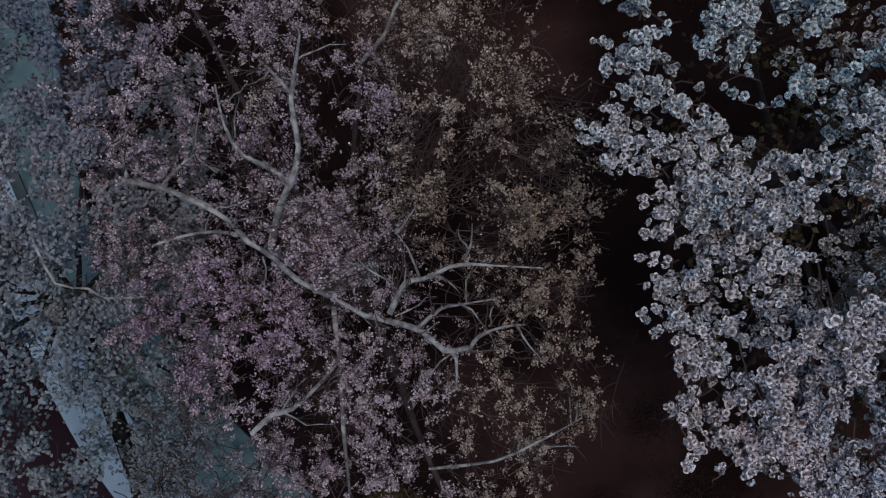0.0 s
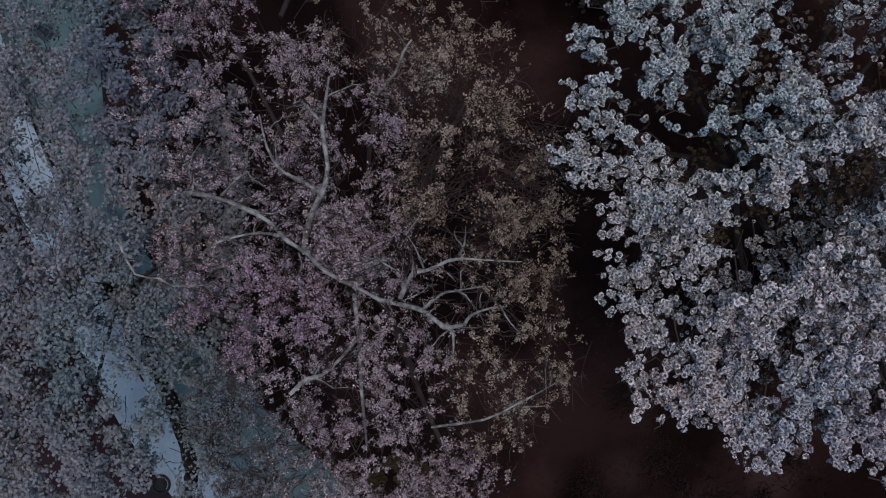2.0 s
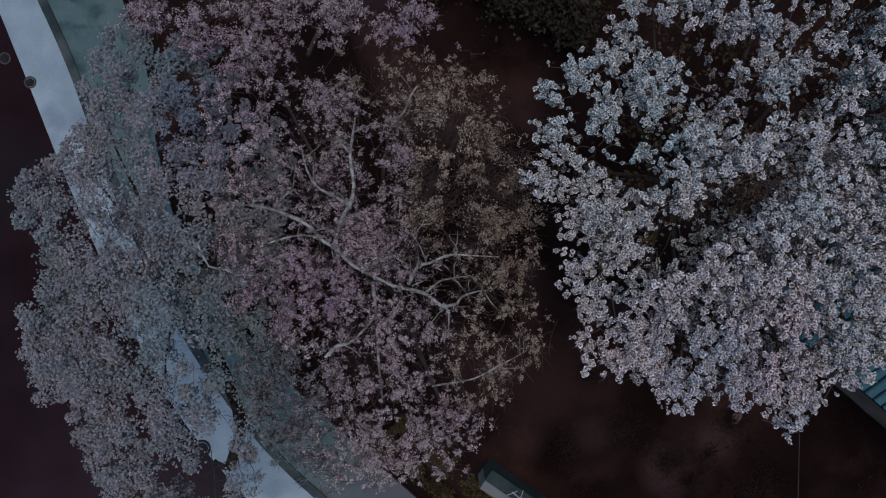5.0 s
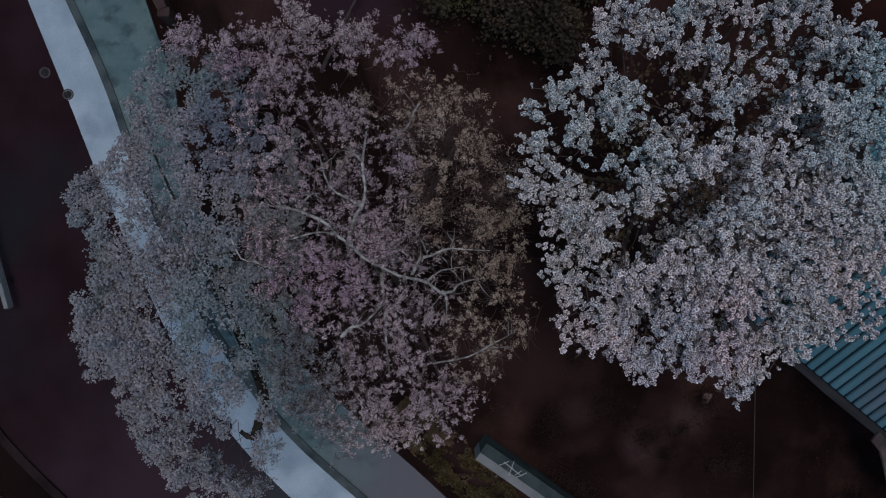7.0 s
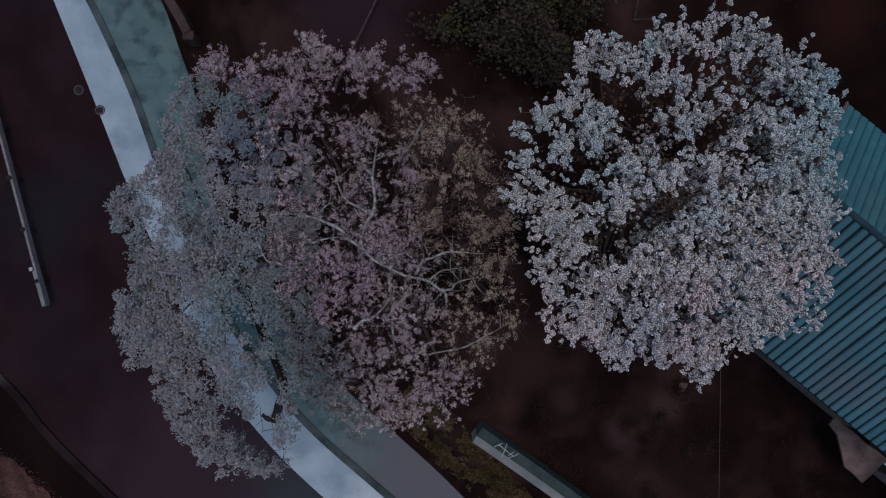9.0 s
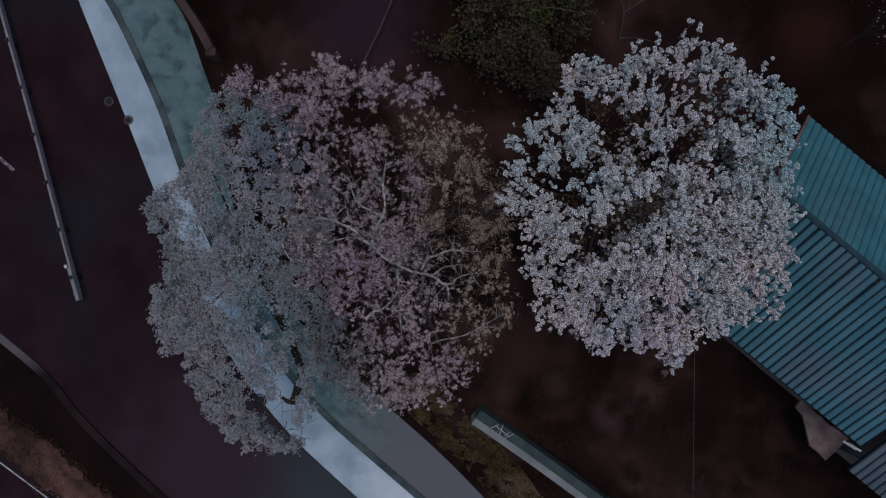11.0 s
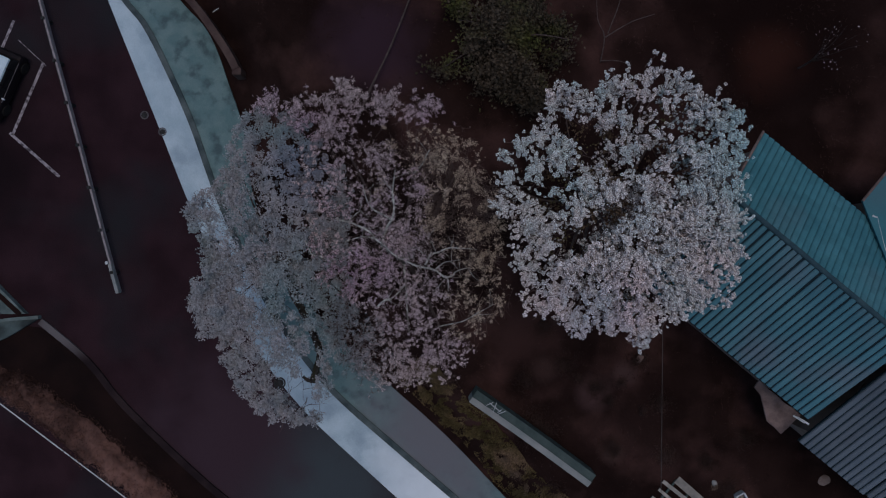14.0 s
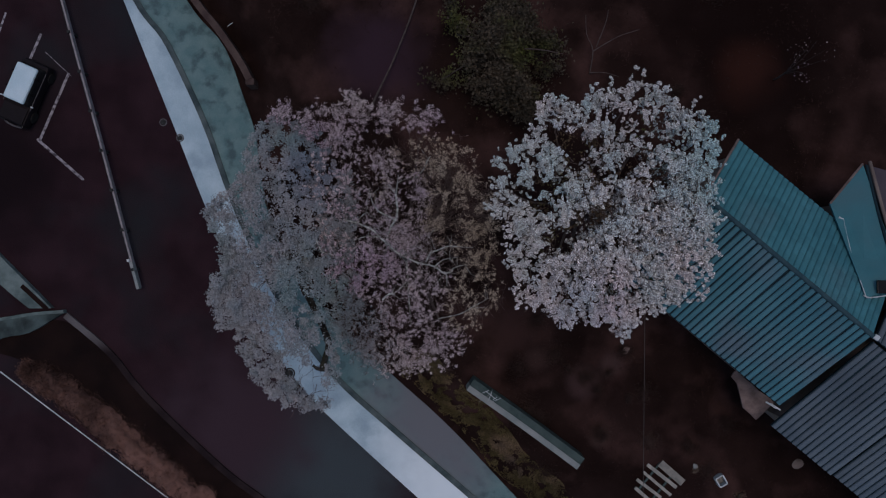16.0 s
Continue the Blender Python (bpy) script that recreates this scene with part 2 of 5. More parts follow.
def box(bm, cx, cy, cz, sx, sy, sz, bevel=0.0, taper=1.0):
    got = bmesh.ops.create_cube(bm, size=1.0)["verts"]
    for v in got:
        k = taper if v.co.z > 0 else 1.0
        v.co = Vector((cx + v.co.x * sx * k, cy + v.co.y * sy * k, cz + v.co.z * sz))
    if bevel:
        edges = list({e for v in got for e in v.link_edges})
        bmesh.ops.bevel(bm, geom=edges, offset=bevel, segments=2, affect="EDGES", profile=0.6)
    return bm


def smooth_line(pts, per=5):
    """Catmull-Rom through the points."""
    p = [Vector(q) for q in pts]
    p = [2 * p[0] - p[1], *p, 2 * p[-1] - p[-2]]
    out = []
    for i in range(1, len(p) - 2):
        a, b, c, d = p[i - 1:i + 3]
        for k in range(per):
            t = k / per
            out.append(0.5 * (2 * b + (c - a) * t + (2 * a - 5 * b + 4 * c - d) * t * t + (3 * b - a - 3 * c + d) * t ** 3))
    return out + [p[-2]]


def tube_arrays(pts, r0, r1, sides=6, rough=0.0, rng=None):
    pts = [Vector(q) for q in pts]
    n = len(pts)
    vs, fs = [], []
    side = None
    for i, q in enumerate(pts):
        d = (pts[min(i + 1, n - 1)] - pts[max(i - 1, 0)]).normalized()
        if side is None:
            side = d.cross(Vector((0.3, 0.2, 1.0))).normalized()
        side = (side - d * side.dot(d)).normalized()
        up = d.cross(side)
        r = r0 + (r1 - r0) * i / (n - 1)
        for s in range(sides):
            a = 2 * math.pi * s / sides
            k = r * (1 + (rng.uniform(-rough, rough) if rng else 0))
            vs.append(q + (side * math.cos(a) + up * math.sin(a)) * k)
    for i in range(n - 1):
        for s in range(sides):
            t = (s + 1) % sides
            fs.append((i * sides + s, i * sides + t, (i + 1) * sides + t, (i + 1) * sides + s))
    return np.array([v[:] for v in vs]), np.array(fs)


def limb(name, pts, r0, r1, material, parent=None, sides=8, per=5, rng=None, label=""):
    v, f = tube_arrays(smooth_line(pts, per), r0, r1, sides, 0.28 if rng else 0.0, rng)
    me = raw(name, v, f)
    me.polygons.foreach_set("use_smooth", [True] * len(me.polygons))
    return link_mesh(name, me, material, parent, label)


def ribbon(left, right, z0, z1, per=6):
    """A slab between two plan lines of equally many points, from z0 up to z1."""
    a = smooth_line([(x, y, 0) for x, y in left], per)
    b = smooth_line([(x, y, 0) for x, y in right], per)
    bm = bmesh.new()
    rows = []
    for p, q in zip(a, b):
        rows.append([bm.verts.new((p.x, p.y, z0)), bm.verts.new((p.x, p.y, z1)), bm.verts.new((q.x, q.y, z1)), bm.verts.new((q.x, q.y, z0))])
    for r, s in zip(rows, rows[1:]):
        for i in range(3):
            bm.faces.new((r[i], r[i + 1], s[i + 1], s[i]))
    bm.faces.new(rows[0])
    bm.faces.new(rows[-1][::-1])
    return bm


def offset_line(pts, d):
    """The plan line shifted by d to its left."""
    out = []
    for i, (x, y) in enumerate(pts):
        x0, y0 = pts[max(i - 1, 0)]
        x1, y1 = pts[min(i + 1, len(pts) - 1)]
        h = math.hypot(x1 - x0, y1 - y0)
        out.append((x - (y1 - y0) / h * d, y + (x1 - x0) / h * d))
    return out


def turns(n, rng):
    """n random rotation matrices."""
    q = rng.normal(size=(n, 4))
    q /= np.linalg.norm(q, axis=1)[:, None]
    w, x, y, z = q.T
    return np.stack([1 - 2 * (y * y + z * z), 2 * (x * y - z * w), 2 * (x * z + y * w),
                     2 * (x * y + z * w), 1 - 2 * (x * x + z * z), 2 * (y * z - x * w),
                     2 * (x * z - y * w), 2 * (y * z + x * w), 1 - 2 * (x * x + y * y)], 1).reshape(n, 3, 3)


def scatter(name, template, centres, sizes, rng, spread=0.0):
    """One mesh of many small copies of a template, each turned at random."""
    tv, tf = template
    c = np.asarray(centres)
    n = len(c)
    v = np.einsum("nij,kj->nki", tilts(n, rng, spread) if spread else turns(n, rng), tv) * np.asarray(sizes)[:, None, None] + c[:, None, :]
    f = tf[None] + (np.arange(n) * len(tv))[:, None, None]
    return raw(name, v.reshape(-1, 3), f.reshape(-1, tf.shape[1]))


def rosette(rng, outer=7, inner=5):
    """A double blossom of about unit width: two rings of curled petals round a dull heart, which is its last face."""
    vs, fs = [], []
    rings = ((outer, ((0.24, -0.08, 0.12), (0.42, 0.12, 0.22), (0.54, 0.02, 0.15))), (inner, ((0.19, 0.0, 0.09), (0.28, 0.23, 0.14), (0.36, 0.27, 0.08))))
    for count, rows in rings:
        turn = rng.uniform(0, 6.28)
        for k in range(count):
            a = turn + 2 * math.pi * k / count + rng.normal(0, 0.14)
            c, s = math.cos(a), math.sin(a)
            lift, reach = rng.normal(0, 0.05), rng.uniform(0.86, 1.1)
            base = len(vs)
            for i, (r, z, w) in enumerate(rows):
                for o in (-w, w):
                    q = r * (reach if i else 1.0)
                    vs.append((q * c - o * s, q * s + o * c, z + lift * i + rng.normal(0, 0.02)))
            for i in (0, 2):
                fs.append((base + i, base + i + 1, base + i + 3, base + i + 2))
    base = len(vs)
    vs += [(-0.19, -0.19, 0.02), (0.19, -0.19, 0.02), (0.19, 0.19, 0.02), (-0.19, 0.19, 0.02)]
    fs.append((base, base + 1, base + 2, base + 3))
    return np.array(vs), np.array(fs)


def with_hearts(me, material, per):
    """Gives the last of every per faces the heart's material."""
    me.materials.append(material)
    me.materials.append(M_HEART)
    index = np.zeros(len(me.polygons), np.int32)
    index[per - 1::per] = 1
    me.polygons.foreach_set("material_index", index)
    return me


def tilts(n, rng, spread):
    """n rotations that turn freely about z and lean from it by about spread radians."""
    a, t, d = rng.uniform(0, 2 * np.pi, n), np.abs(rng.normal(0, spread, n)), rng.uniform(0, 2 * np.pi, n)
    kx, ky = np.cos(d), np.sin(d)
    c, s, v = np.cos(t), np.sin(t), 1 - np.cos(t)
    lean = np.stack([c + kx * kx * v, kx * ky * v, ky * s, kx * ky * v, c + ky * ky * v, -kx * s, -ky * s, kx * s, c], 1).reshape(n, 3, 3)
    z, o = np.zeros(n), np.ones(n)
    spin = np.stack([np.cos(a), -np.sin(a), z, np.sin(a), np.cos(a), z, z, z, o], 1).reshape(n, 3, 3)
    return lean @ spin


def leaf_pair(rng, count=2):
    """Two or three small bent petals or leaves, of about unit size."""
    vs, fs = [], []
    for k in range(count):
        o = rng.normal(0, 0.25, 3)
        r = turns(1, rng)[0]
        base = len(vs)
        for q in ((-0.5, -0.28, 0.0), (0.1, -0.38, 0.1), (0.5, 0.05, 0.0), (-0.05, 0.36, 0.1)):
            vs.append(r @ np.array(q) + o)
        fs.append((base, base + 1, base + 2, base + 3))
    return np.array(vs), np.array(fs)


def leaf_sprig(rng):
    """Two soft petals that lie nearly flat, of about unit size."""
    vs, fs = [], []
    for k in range(2):
        o, a = rng.normal(0, 0.3, 3) * (1, 1, 0.5), rng.uniform(0, 6.28)
        c, s = math.cos(a), math.sin(a)
        base = len(vs)
        for x, y, z in ((-0.5, -0.3, 0.0), (0.1, -0.42, 0.12), (0.55, 0.05, 0.0), (-0.05, 0.4, 0.12)):
            vs.append((x * c - y * s + o[0], x * s + y * c + o[1], z + o[2]))
        fs.append((base, base + 1, base + 2, base + 3))
    return np.array(vs), np.array(fs)


def flat_leaf():
    """Two flat curled fallen leaves."""
    v = ((-0.5, -0.2, 0.0), (0.0, -0.35, 0.12), (0.5, 0.0, 0.0), (0.0, 0.3, 0.1), (0.5, 0.5, 0.0), (0.9, 0.35, 0.12), (1.3, 0.7, 0.02), (0.85, 0.95, 0.1))
    return np.array(v), np.array(((0, 1, 2, 3), (4, 5, 6, 7)))


def radius_at(radii, angle):
    """The outline's radius at an angle, from evenly spaced radii."""
    k = (angle / (2 * math.pi) * len(radii)) % len(radii)
    i, f = int(k), k - int(k)
    f = f * f * (3 - 2 * f)
    return radii[i] * (1 - f) + radii[(i + 1) % len(radii)] * f


def sprays(centre, radii, top, rim, count, length, knots, per, spread, rng, gaps=(), droop=0.25, sink=1.2, fill=0.55, edge_keep=0.8, stray=0.15, bias=(0.0, 0.0), side=0, patch=0.9, thin=(-0.5, 0.05), wander=0.6):
    """Flowering twigs under a domed crown: their lines and the places of their blossoms, which sit in knots along them."""
    lines, places = [], []
    tries = 0
    while len(lines) < count and tries < count * 20:
        tries += 1
        a = rng.uniform(0, 2 * math.pi)
        edge = radius_at(radii, a) * (1 + 0.10 * noise.noise(Vector((math.cos(a) * 4, math.sin(a) * 4, top))))
        k = rng.uniform(0, 1) ** fill
        ln = rng.uniform(*length)
        end = max(edge * k - ln * 0.2, 0.1)
        x, y = centre[0] + end * math.cos(a), centre[1] + end * math.sin(a)
        if any(math.hypot(x - gx, y - gy) < gr * rng.uniform(0.9, 1.5) for gx, gy, gr in gaps):
            continue
        if k < edge_keep and noise.noise(Vector((x * patch, y * patch, rim))) < rng.uniform(*thin) - (bias[0] * (x - centre[0]) + bias[1] * (y - centre[1])):
            continue
        z = top + (rim - top) * k ** 2 - abs(rng.normal(0, sink)) * (1 - 0.7 * k)
        lean = a + rng.normal(0, wander)
        st = Vector((x - ln * 0.8 * math.cos(lean), y - ln * 0.8 * math.sin(lean), z - ln * rng.uniform(0.1, 0.5)))
        en = Vector((x + ln * 0.2 * math.cos(a), y + ln * 0.2 * math.sin(a), z - droop * ln * rng.uniform(0, 1)))
        mid = (st + en) / 2 + Vector((rng.normal(0, 0.1), rng.normal(0, 0.1), 0.18 * ln))
        shoots = [(st, mid, en)]
        for _ in range(side):
            t = rng.uniform(0.35, 0.9)
            p = st * (1 - t) ** 2 + mid * 2 * t * (1 - t) + en * t * t
            sa = lean + rng.choice([-1, 1]) * rng.uniform(0.5, 1.2)
            q = p + Vector((math.cos(sa), math.sin(sa), rng.uniform(-0.2, 0.35))) * ln * rng.uniform(0.25, 0.5)
            shoots.append((p, (p + q) / 2 + Vector((0, 0, 0.04)), q))
        lines += shoots
        total = max(2, int(knots * ln * rng.uniform(0.7, 1.3)))
        for kk in range(total):
            t = rng.uniform(0.15, 1.05)
            a0, a1, a2 = shoots[0] if kk < total * (1 - 0.2 * side) else shoots[1 + rng.integers(side)]
            p = a0 * (1 - t) ** 2 + a1 * 2 * t * (1 - t) + a2 * t * t + Vector(rng.normal(0, spread * 0.9, 3))
            if any(math.hypot(p.x - gx, p.y - gy) < gr * 0.8 for gx, gy, gr in gaps):
                continue
            m = rng.integers(max(1, per // 2), per + 1)
            s = spread * rng.uniform(0.5, 1.1)
            places.append(np.array(p) + rng.normal(0, s, (m, 3)) * (1, 1, 1.5))
            if rng.uniform() < stray:
                places.append(np.array(p) + rng.normal(0, spread * 3.2, (2, 3)))
    return lines, np.concatenate(places)


def lumps(radii, top, rim, count, size, dense, rng, gaps=(), apart=0.62):
    """Ragged billowing bunches of blossom over a domed crown: the places of their petals."""
    kept, places, tries = [], [], 0
    while len(kept) < count and tries < count * 60:
        tries += 1
        a, k = rng.uniform(0, 2 * math.pi), rng.uniform(0, 1) ** 0.55
        r = rng.uniform(*size) * (1.2 - 0.55 * k)
        d = max(radius_at(radii, a) * k - r * 0.8 * k, 0.0)
        x, y = d * math.cos(a), d * math.sin(a)
        if any(math.hypot(x - gx, y - gy) < gr + r * 0.45 for gx, gy, gr in gaps):
            continue
        if any(math.hypot(x - px, y - py) < (r + pr) * apart for px, py, pr in kept):
            continue
        kept.append((x, y, r))
        p = Vector((x, y, top + (rim - top) * k ** 2 + rng.normal(0, 0.3)))
        n = int(dense * r * r)
        u = rng.normal(size=(n, 3))
        u /= np.linalg.norm(u, axis=1)[:, None]
        u[:, 2] = np.abs(u[:, 2]) * 1.2 - 0.35
        swell = np.array([0.80 + 0.75 * noise.noise((p + Vector(q) * r) * 2.4) + 0.65 * noise.noise((p + Vector(q) * r) * 6.0) for q in u])
        places.append(np.array(p) + u * (r * swell * rng.uniform(0.6, 1.05, n))[:, None] * (1, 1, 0.9))
    return np.concatenate(places)


def twig_mesh(name, lines, r0, r1, rng):
    vs, fs, n = [], [], 0
    for st, mid, en in lines:
        pts = [st * (1 - t) ** 2 + mid * 2 * t * (1 - t) + en * t * t + Vector(rng.normal(0, 0.015, 3)) for t in (0, 0.25, 0.5, 0.75, 1)]
        v, f = tube_arrays(pts, r0, r1, 3)
        vs.append(v)
        fs.append(f + n)
        n += len(v)
    return raw(name, np.concatenate(vs), np.concatenate(fs))


# ---- ground, road, pavement ----
def build_ground():
    axis = np.concatenate([[-900, -300, -120, -60], np.linspace(-34, 34, 137), [60, 120, 300, 900]])
    n = len(axis)
    rng = np.random.default_rng(3)
    xx, yy = np.meshgrid(axis, axis, indexing="ij")
    zz = np.zeros_like(xx)
    for i in range(n):
        for j in range(n):
            zz[i, j] = ground_z(float(xx[i, j]), float(yy[i, j]))
    idx = np.arange(n * n).reshape(n, n)
    f = np.stack([idx[:-1, :-1], idx[1:, :-1], idx[1:, 1:], idx[:-1, 1:]], -1).reshape(-1, 4)
    me = raw("ground", np.stack([xx, yy, zz], -1).reshape(-1, 3), f)
    me.polygons.foreach_set("use_smooth", [True] * len(me.polygons))
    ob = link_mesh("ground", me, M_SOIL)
    tagged(ob, "dark reddish-brown bare soil with darker and browner patches", "ground", kind="structure")


WALK_LEFT = ((-17.8, 17.3), (-15.54, 11.77), (-14.66, 9.58), (-13.55, 6.85), (-12.78, 4.95), (-11.70, 2.22), (-10.52, -0.50), (-9.28, -3.21), (-8.04, -5.35), (-6.13, -7.68), (-3.68, -9.97), (-1.23, -12.18), (3.8, -16.7))
WALK_RIGHT = ((-17.7, 17.3), (-15.08, 11.77), (-13.65, 9.82), (-12.42, 7.4), (-11.5, 5.3), (-10.55, 2.65), (-9.55, 0.25), (-8.3, -2.3), (-6.9, -4.5), (-5.05, -6.73), (-2.32, -9.15), (1.21, -12.17), (6.2, -16.5))
VERGE_RIGHT = ((-15.4, 17.3), (-12.48, 11.77), (-10.70, 9.59), (-9.73, 7.13), (-9.12, 5.23), (-8.84, 3.05), (-8.07, 0.33), (-6.15, -2.66), (-4.35, -4.6), (-2.61, -6.18), (0.2, -8.7), (3.51, -12.16), (8.2, -17.0))


def verge_x(y):
    """The plan x of the verge's inner edge at y."""
    return float(np.interp(y, [q[1] for q in VERGE_RIGHT[::-1]], [q[0] for q in VERGE_RIGHT[::-1]]))


def ground_z(x, y):
    """Height of the soil: flat along the road, a bank behind the verge, then the higher yard."""
    d = (x - verge_x(y)) * 0.75
    k = min(max(d / 3.0, 0.0), 1.0)
    k = k * k * (3 - 2 * k)
    bump = 0.0
    if abs(x) < 40 and abs(y) < 40:
        bump = 0.20 * noise.noise(Vector((x * 0.6, y * 0.6, 1.0))) + 0.08 * noise.noise(Vector((x * 2.1, y * 2.1, 4.0)))
    return -0.03 + k * (2.35 + bump)


def build_road():
    far = tuple((x - 30.0, y - 6.0) for x, y in WALK_LEFT)
    road = part("road", ribbon(far, WALK_LEFT, -0.2, 0.004), M_ASPHALT)
    tagged(road, "dark worn asphalt road with a faint bluish tint", "road", kind="structure")
    walk_slab = part("pavement", ribbon(WALK_LEFT, WALK_RIGHT, -0.2, 0.12), M_PALE)
    tagged(walk_slab, "pale blue-white concrete footway beside the road", "pavement", kind="structure")
    inner = offset_line(WALK_RIGHT, 0.26)
    kerb = part("kerb", ribbon(WALK_RIGHT, inner, -0.2, 0.16), M_KERB)
    tagged(kerb, "dark stone kerb between footway and verge", "kerb", kind="structure")
    verge = part("verge_pavement", ribbon(inner, VERGE_RIGHT, -0.2, 0.10), M_VERGE)
    tagged(verge, "teal-grey stained paved verge behind the kerb", "verge", kind="structure")


def build_ring_cover(x, y, z, r, label, dark=False):
    t = thing("utility_cover", x, y, z, 0, label, "utility cover", "round covers in the road and footway")
    for name, ra, rb, h, m in (("rim", r, r * 0.74, 0.012, M_IRON if dark else M_RIM), ("lid", r * 0.66, 0.0, 0.008, M_IRON)):
        bm = bmesh.new()
        n = 24
        outer = [(math.cos(2 * math.pi * i / n) * ra, math.sin(2 * math.pi * i / n) * ra) for i in range(n)]
        low = [bm.verts.new((px, py, -0.03)) for px, py in outer]
        up = [bm.verts.new((px, py, h)) for px, py in outer]
        for i in range(n):
            bm.faces.new((low[i], low[(i + 1) % n], up[(i + 1) % n], up[i]))
        if rb:
            inn = [bm.verts.new((px * rb / ra, py * rb / ra, h)) for px, py in outer]
            dn = [bm.verts.new((px * rb / ra, py * rb / ra, -0.03)) for px, py in outer]
            for i in range(n):
                j = (i + 1) % n
                bm.faces.new((up[i], up[j], inn[j], inn[i]))
                bm.faces.new((inn[i], inn[j], dn[j], dn[i]))
        else:
            bm.faces.new(up)
        part(name, bm, m, t)


def build_guardrail():
    line = ((-19.62, 16.57), (-18.27, 11.57), (-17.50, 8.77), (-16.96, 6.84), (-16.19, 4.05), (-15.45, 1.29), (-15.01, -0.37), (-14.52, -2.11))
    t = thing("guardrail", -16.4, 4.8, 0, 0, "grey steel roadside guardrail on short dark posts", "guardrail")
    pts = [p - Vector((-16.4, 4.8, 0)) for p in smooth_line([(x, y, 0) for x, y in line], 8)]
    prof = ((-0.015, 0.42), (-0.015, 0.50), (0.02, 0.54), (0.02, 0.60), (-0.015, 0.64), (-0.015, 0.70), (0.02, 0.72), (0.075, 0.70), (0.075, 0.42))
    bm = bmesh.new()
    rows = []
    for i, p in enumerate(pts):
        d = (pts[min(i + 1, len(pts) - 1)] - pts[max(i - 1, 0)]).normalized()
        s = Vector((-d.y, d.x, 0))
        rows.append([bm.verts.new(p + s * a + Vector((0, 0, h))) for a, h in prof])
    for r, s in zip(rows, rows[1:]):
        for i in range(len(prof)):
            j = (i + 1) % len(prof)
            bm.faces.new((r[i], r[j], s[j], s[i]))
    bm.faces.new(rows[0])
    bm.faces.new(rows[-1][::-1])
    part("beam", bm, M_STEEL, t)
    # dark tube added to stand for the shadow line behind the beam
    v, f = tube_arrays([q + Vector((-0.075, -0.02, 0.56)) for q in pts], 0.03, 0.03, 6)
    link_mesh("backing_rail", raw("backing_rail", v, f), M_IRON, t, "thin dark tube standing for the shadow line behind the beam")
    run = 0.9
    post_me = None
    for a, b in zip(pts[::-1], pts[::-1][1:]):
        ln = (b - a).length
        while run < ln:
            p = a + (b - a) * run / ln
            d = (b - a).normalized()
            if post_me is None:
                bm = box(bmesh.new(), 0, 0, 0.38, 0.13, 0.14, 0.8, 0.012)
                post_me = part("post", bm, M_IRON, t, "dark iron post")
                ob = post_me
            else:
                ob = new("post", post_me.data)
                ob.parent = t
            ob.matrix_basis = pose(p.x - d.y * 0.005, p.y + d.x * 0.005, 0.02, 0, 0, math.degrees(math.atan2(d.y, d.x)))
            run += 1.95
        run -= ln
    ob = part("reflector", box(bmesh.new(), 0, 0, 0, 0.14, 0.12, 0.10, 0.02), M_FLASH, t, "small pale reflector")
    ob.matrix_basis = pose(pts[-1].x - 0.44, pts[-1].y + 1.30, 0.76, 0, 0, -74)
    # terminal plate, wider and paler
    d = (pts[-1] - pts[-9]).normalized()
    c = pts[-1] - d * 0.62
    ob = part("end_plate", box(bmesh.new(), 0, 0, 0, 1.35, 0.15, 0.30, 0.03), M_CONC, t, "pale grey-green steel end section")
    ob.matrix_basis = pose(c.x, c.y, 0.60, 0, 0, math.degrees(math.atan2(d.y, d.x)))


def build_lines():
    for (x0, y0), (x1, y1), w in (((-18.22, 8.25), (-19.63, 4.96), 0.13), ((-19.75, 5.06), (-17.48, 3.07), 0.13), ((-19.58, 10.16), (-20.25, 8.6), 0.13), ((-19.38, 9.29), (-18.1, 8.1), 0.035), ((-23.6, -4.65), (-10.6, -14.3), 0.055), ((-21.3, 11.2), (-22.6, 7.4), 0.10)):
        d = math.degrees(math.atan2(y1 - y0, x1 - x0))
        t = part("painted_line", box(bmesh.new(), 0, 0, 0, math.hypot(x1 - x0, y1 - y0), w, 0.008), M_FLASH if w == 0.055 else M_PAINT)
        t.matrix_basis = pose((x0 + x1) / 2, (y0 + y1) / 2, 0.008, 0, 0, d)
        tagged(t, "worn white painted line on the asphalt", "road marking", "parking lines", "structure")


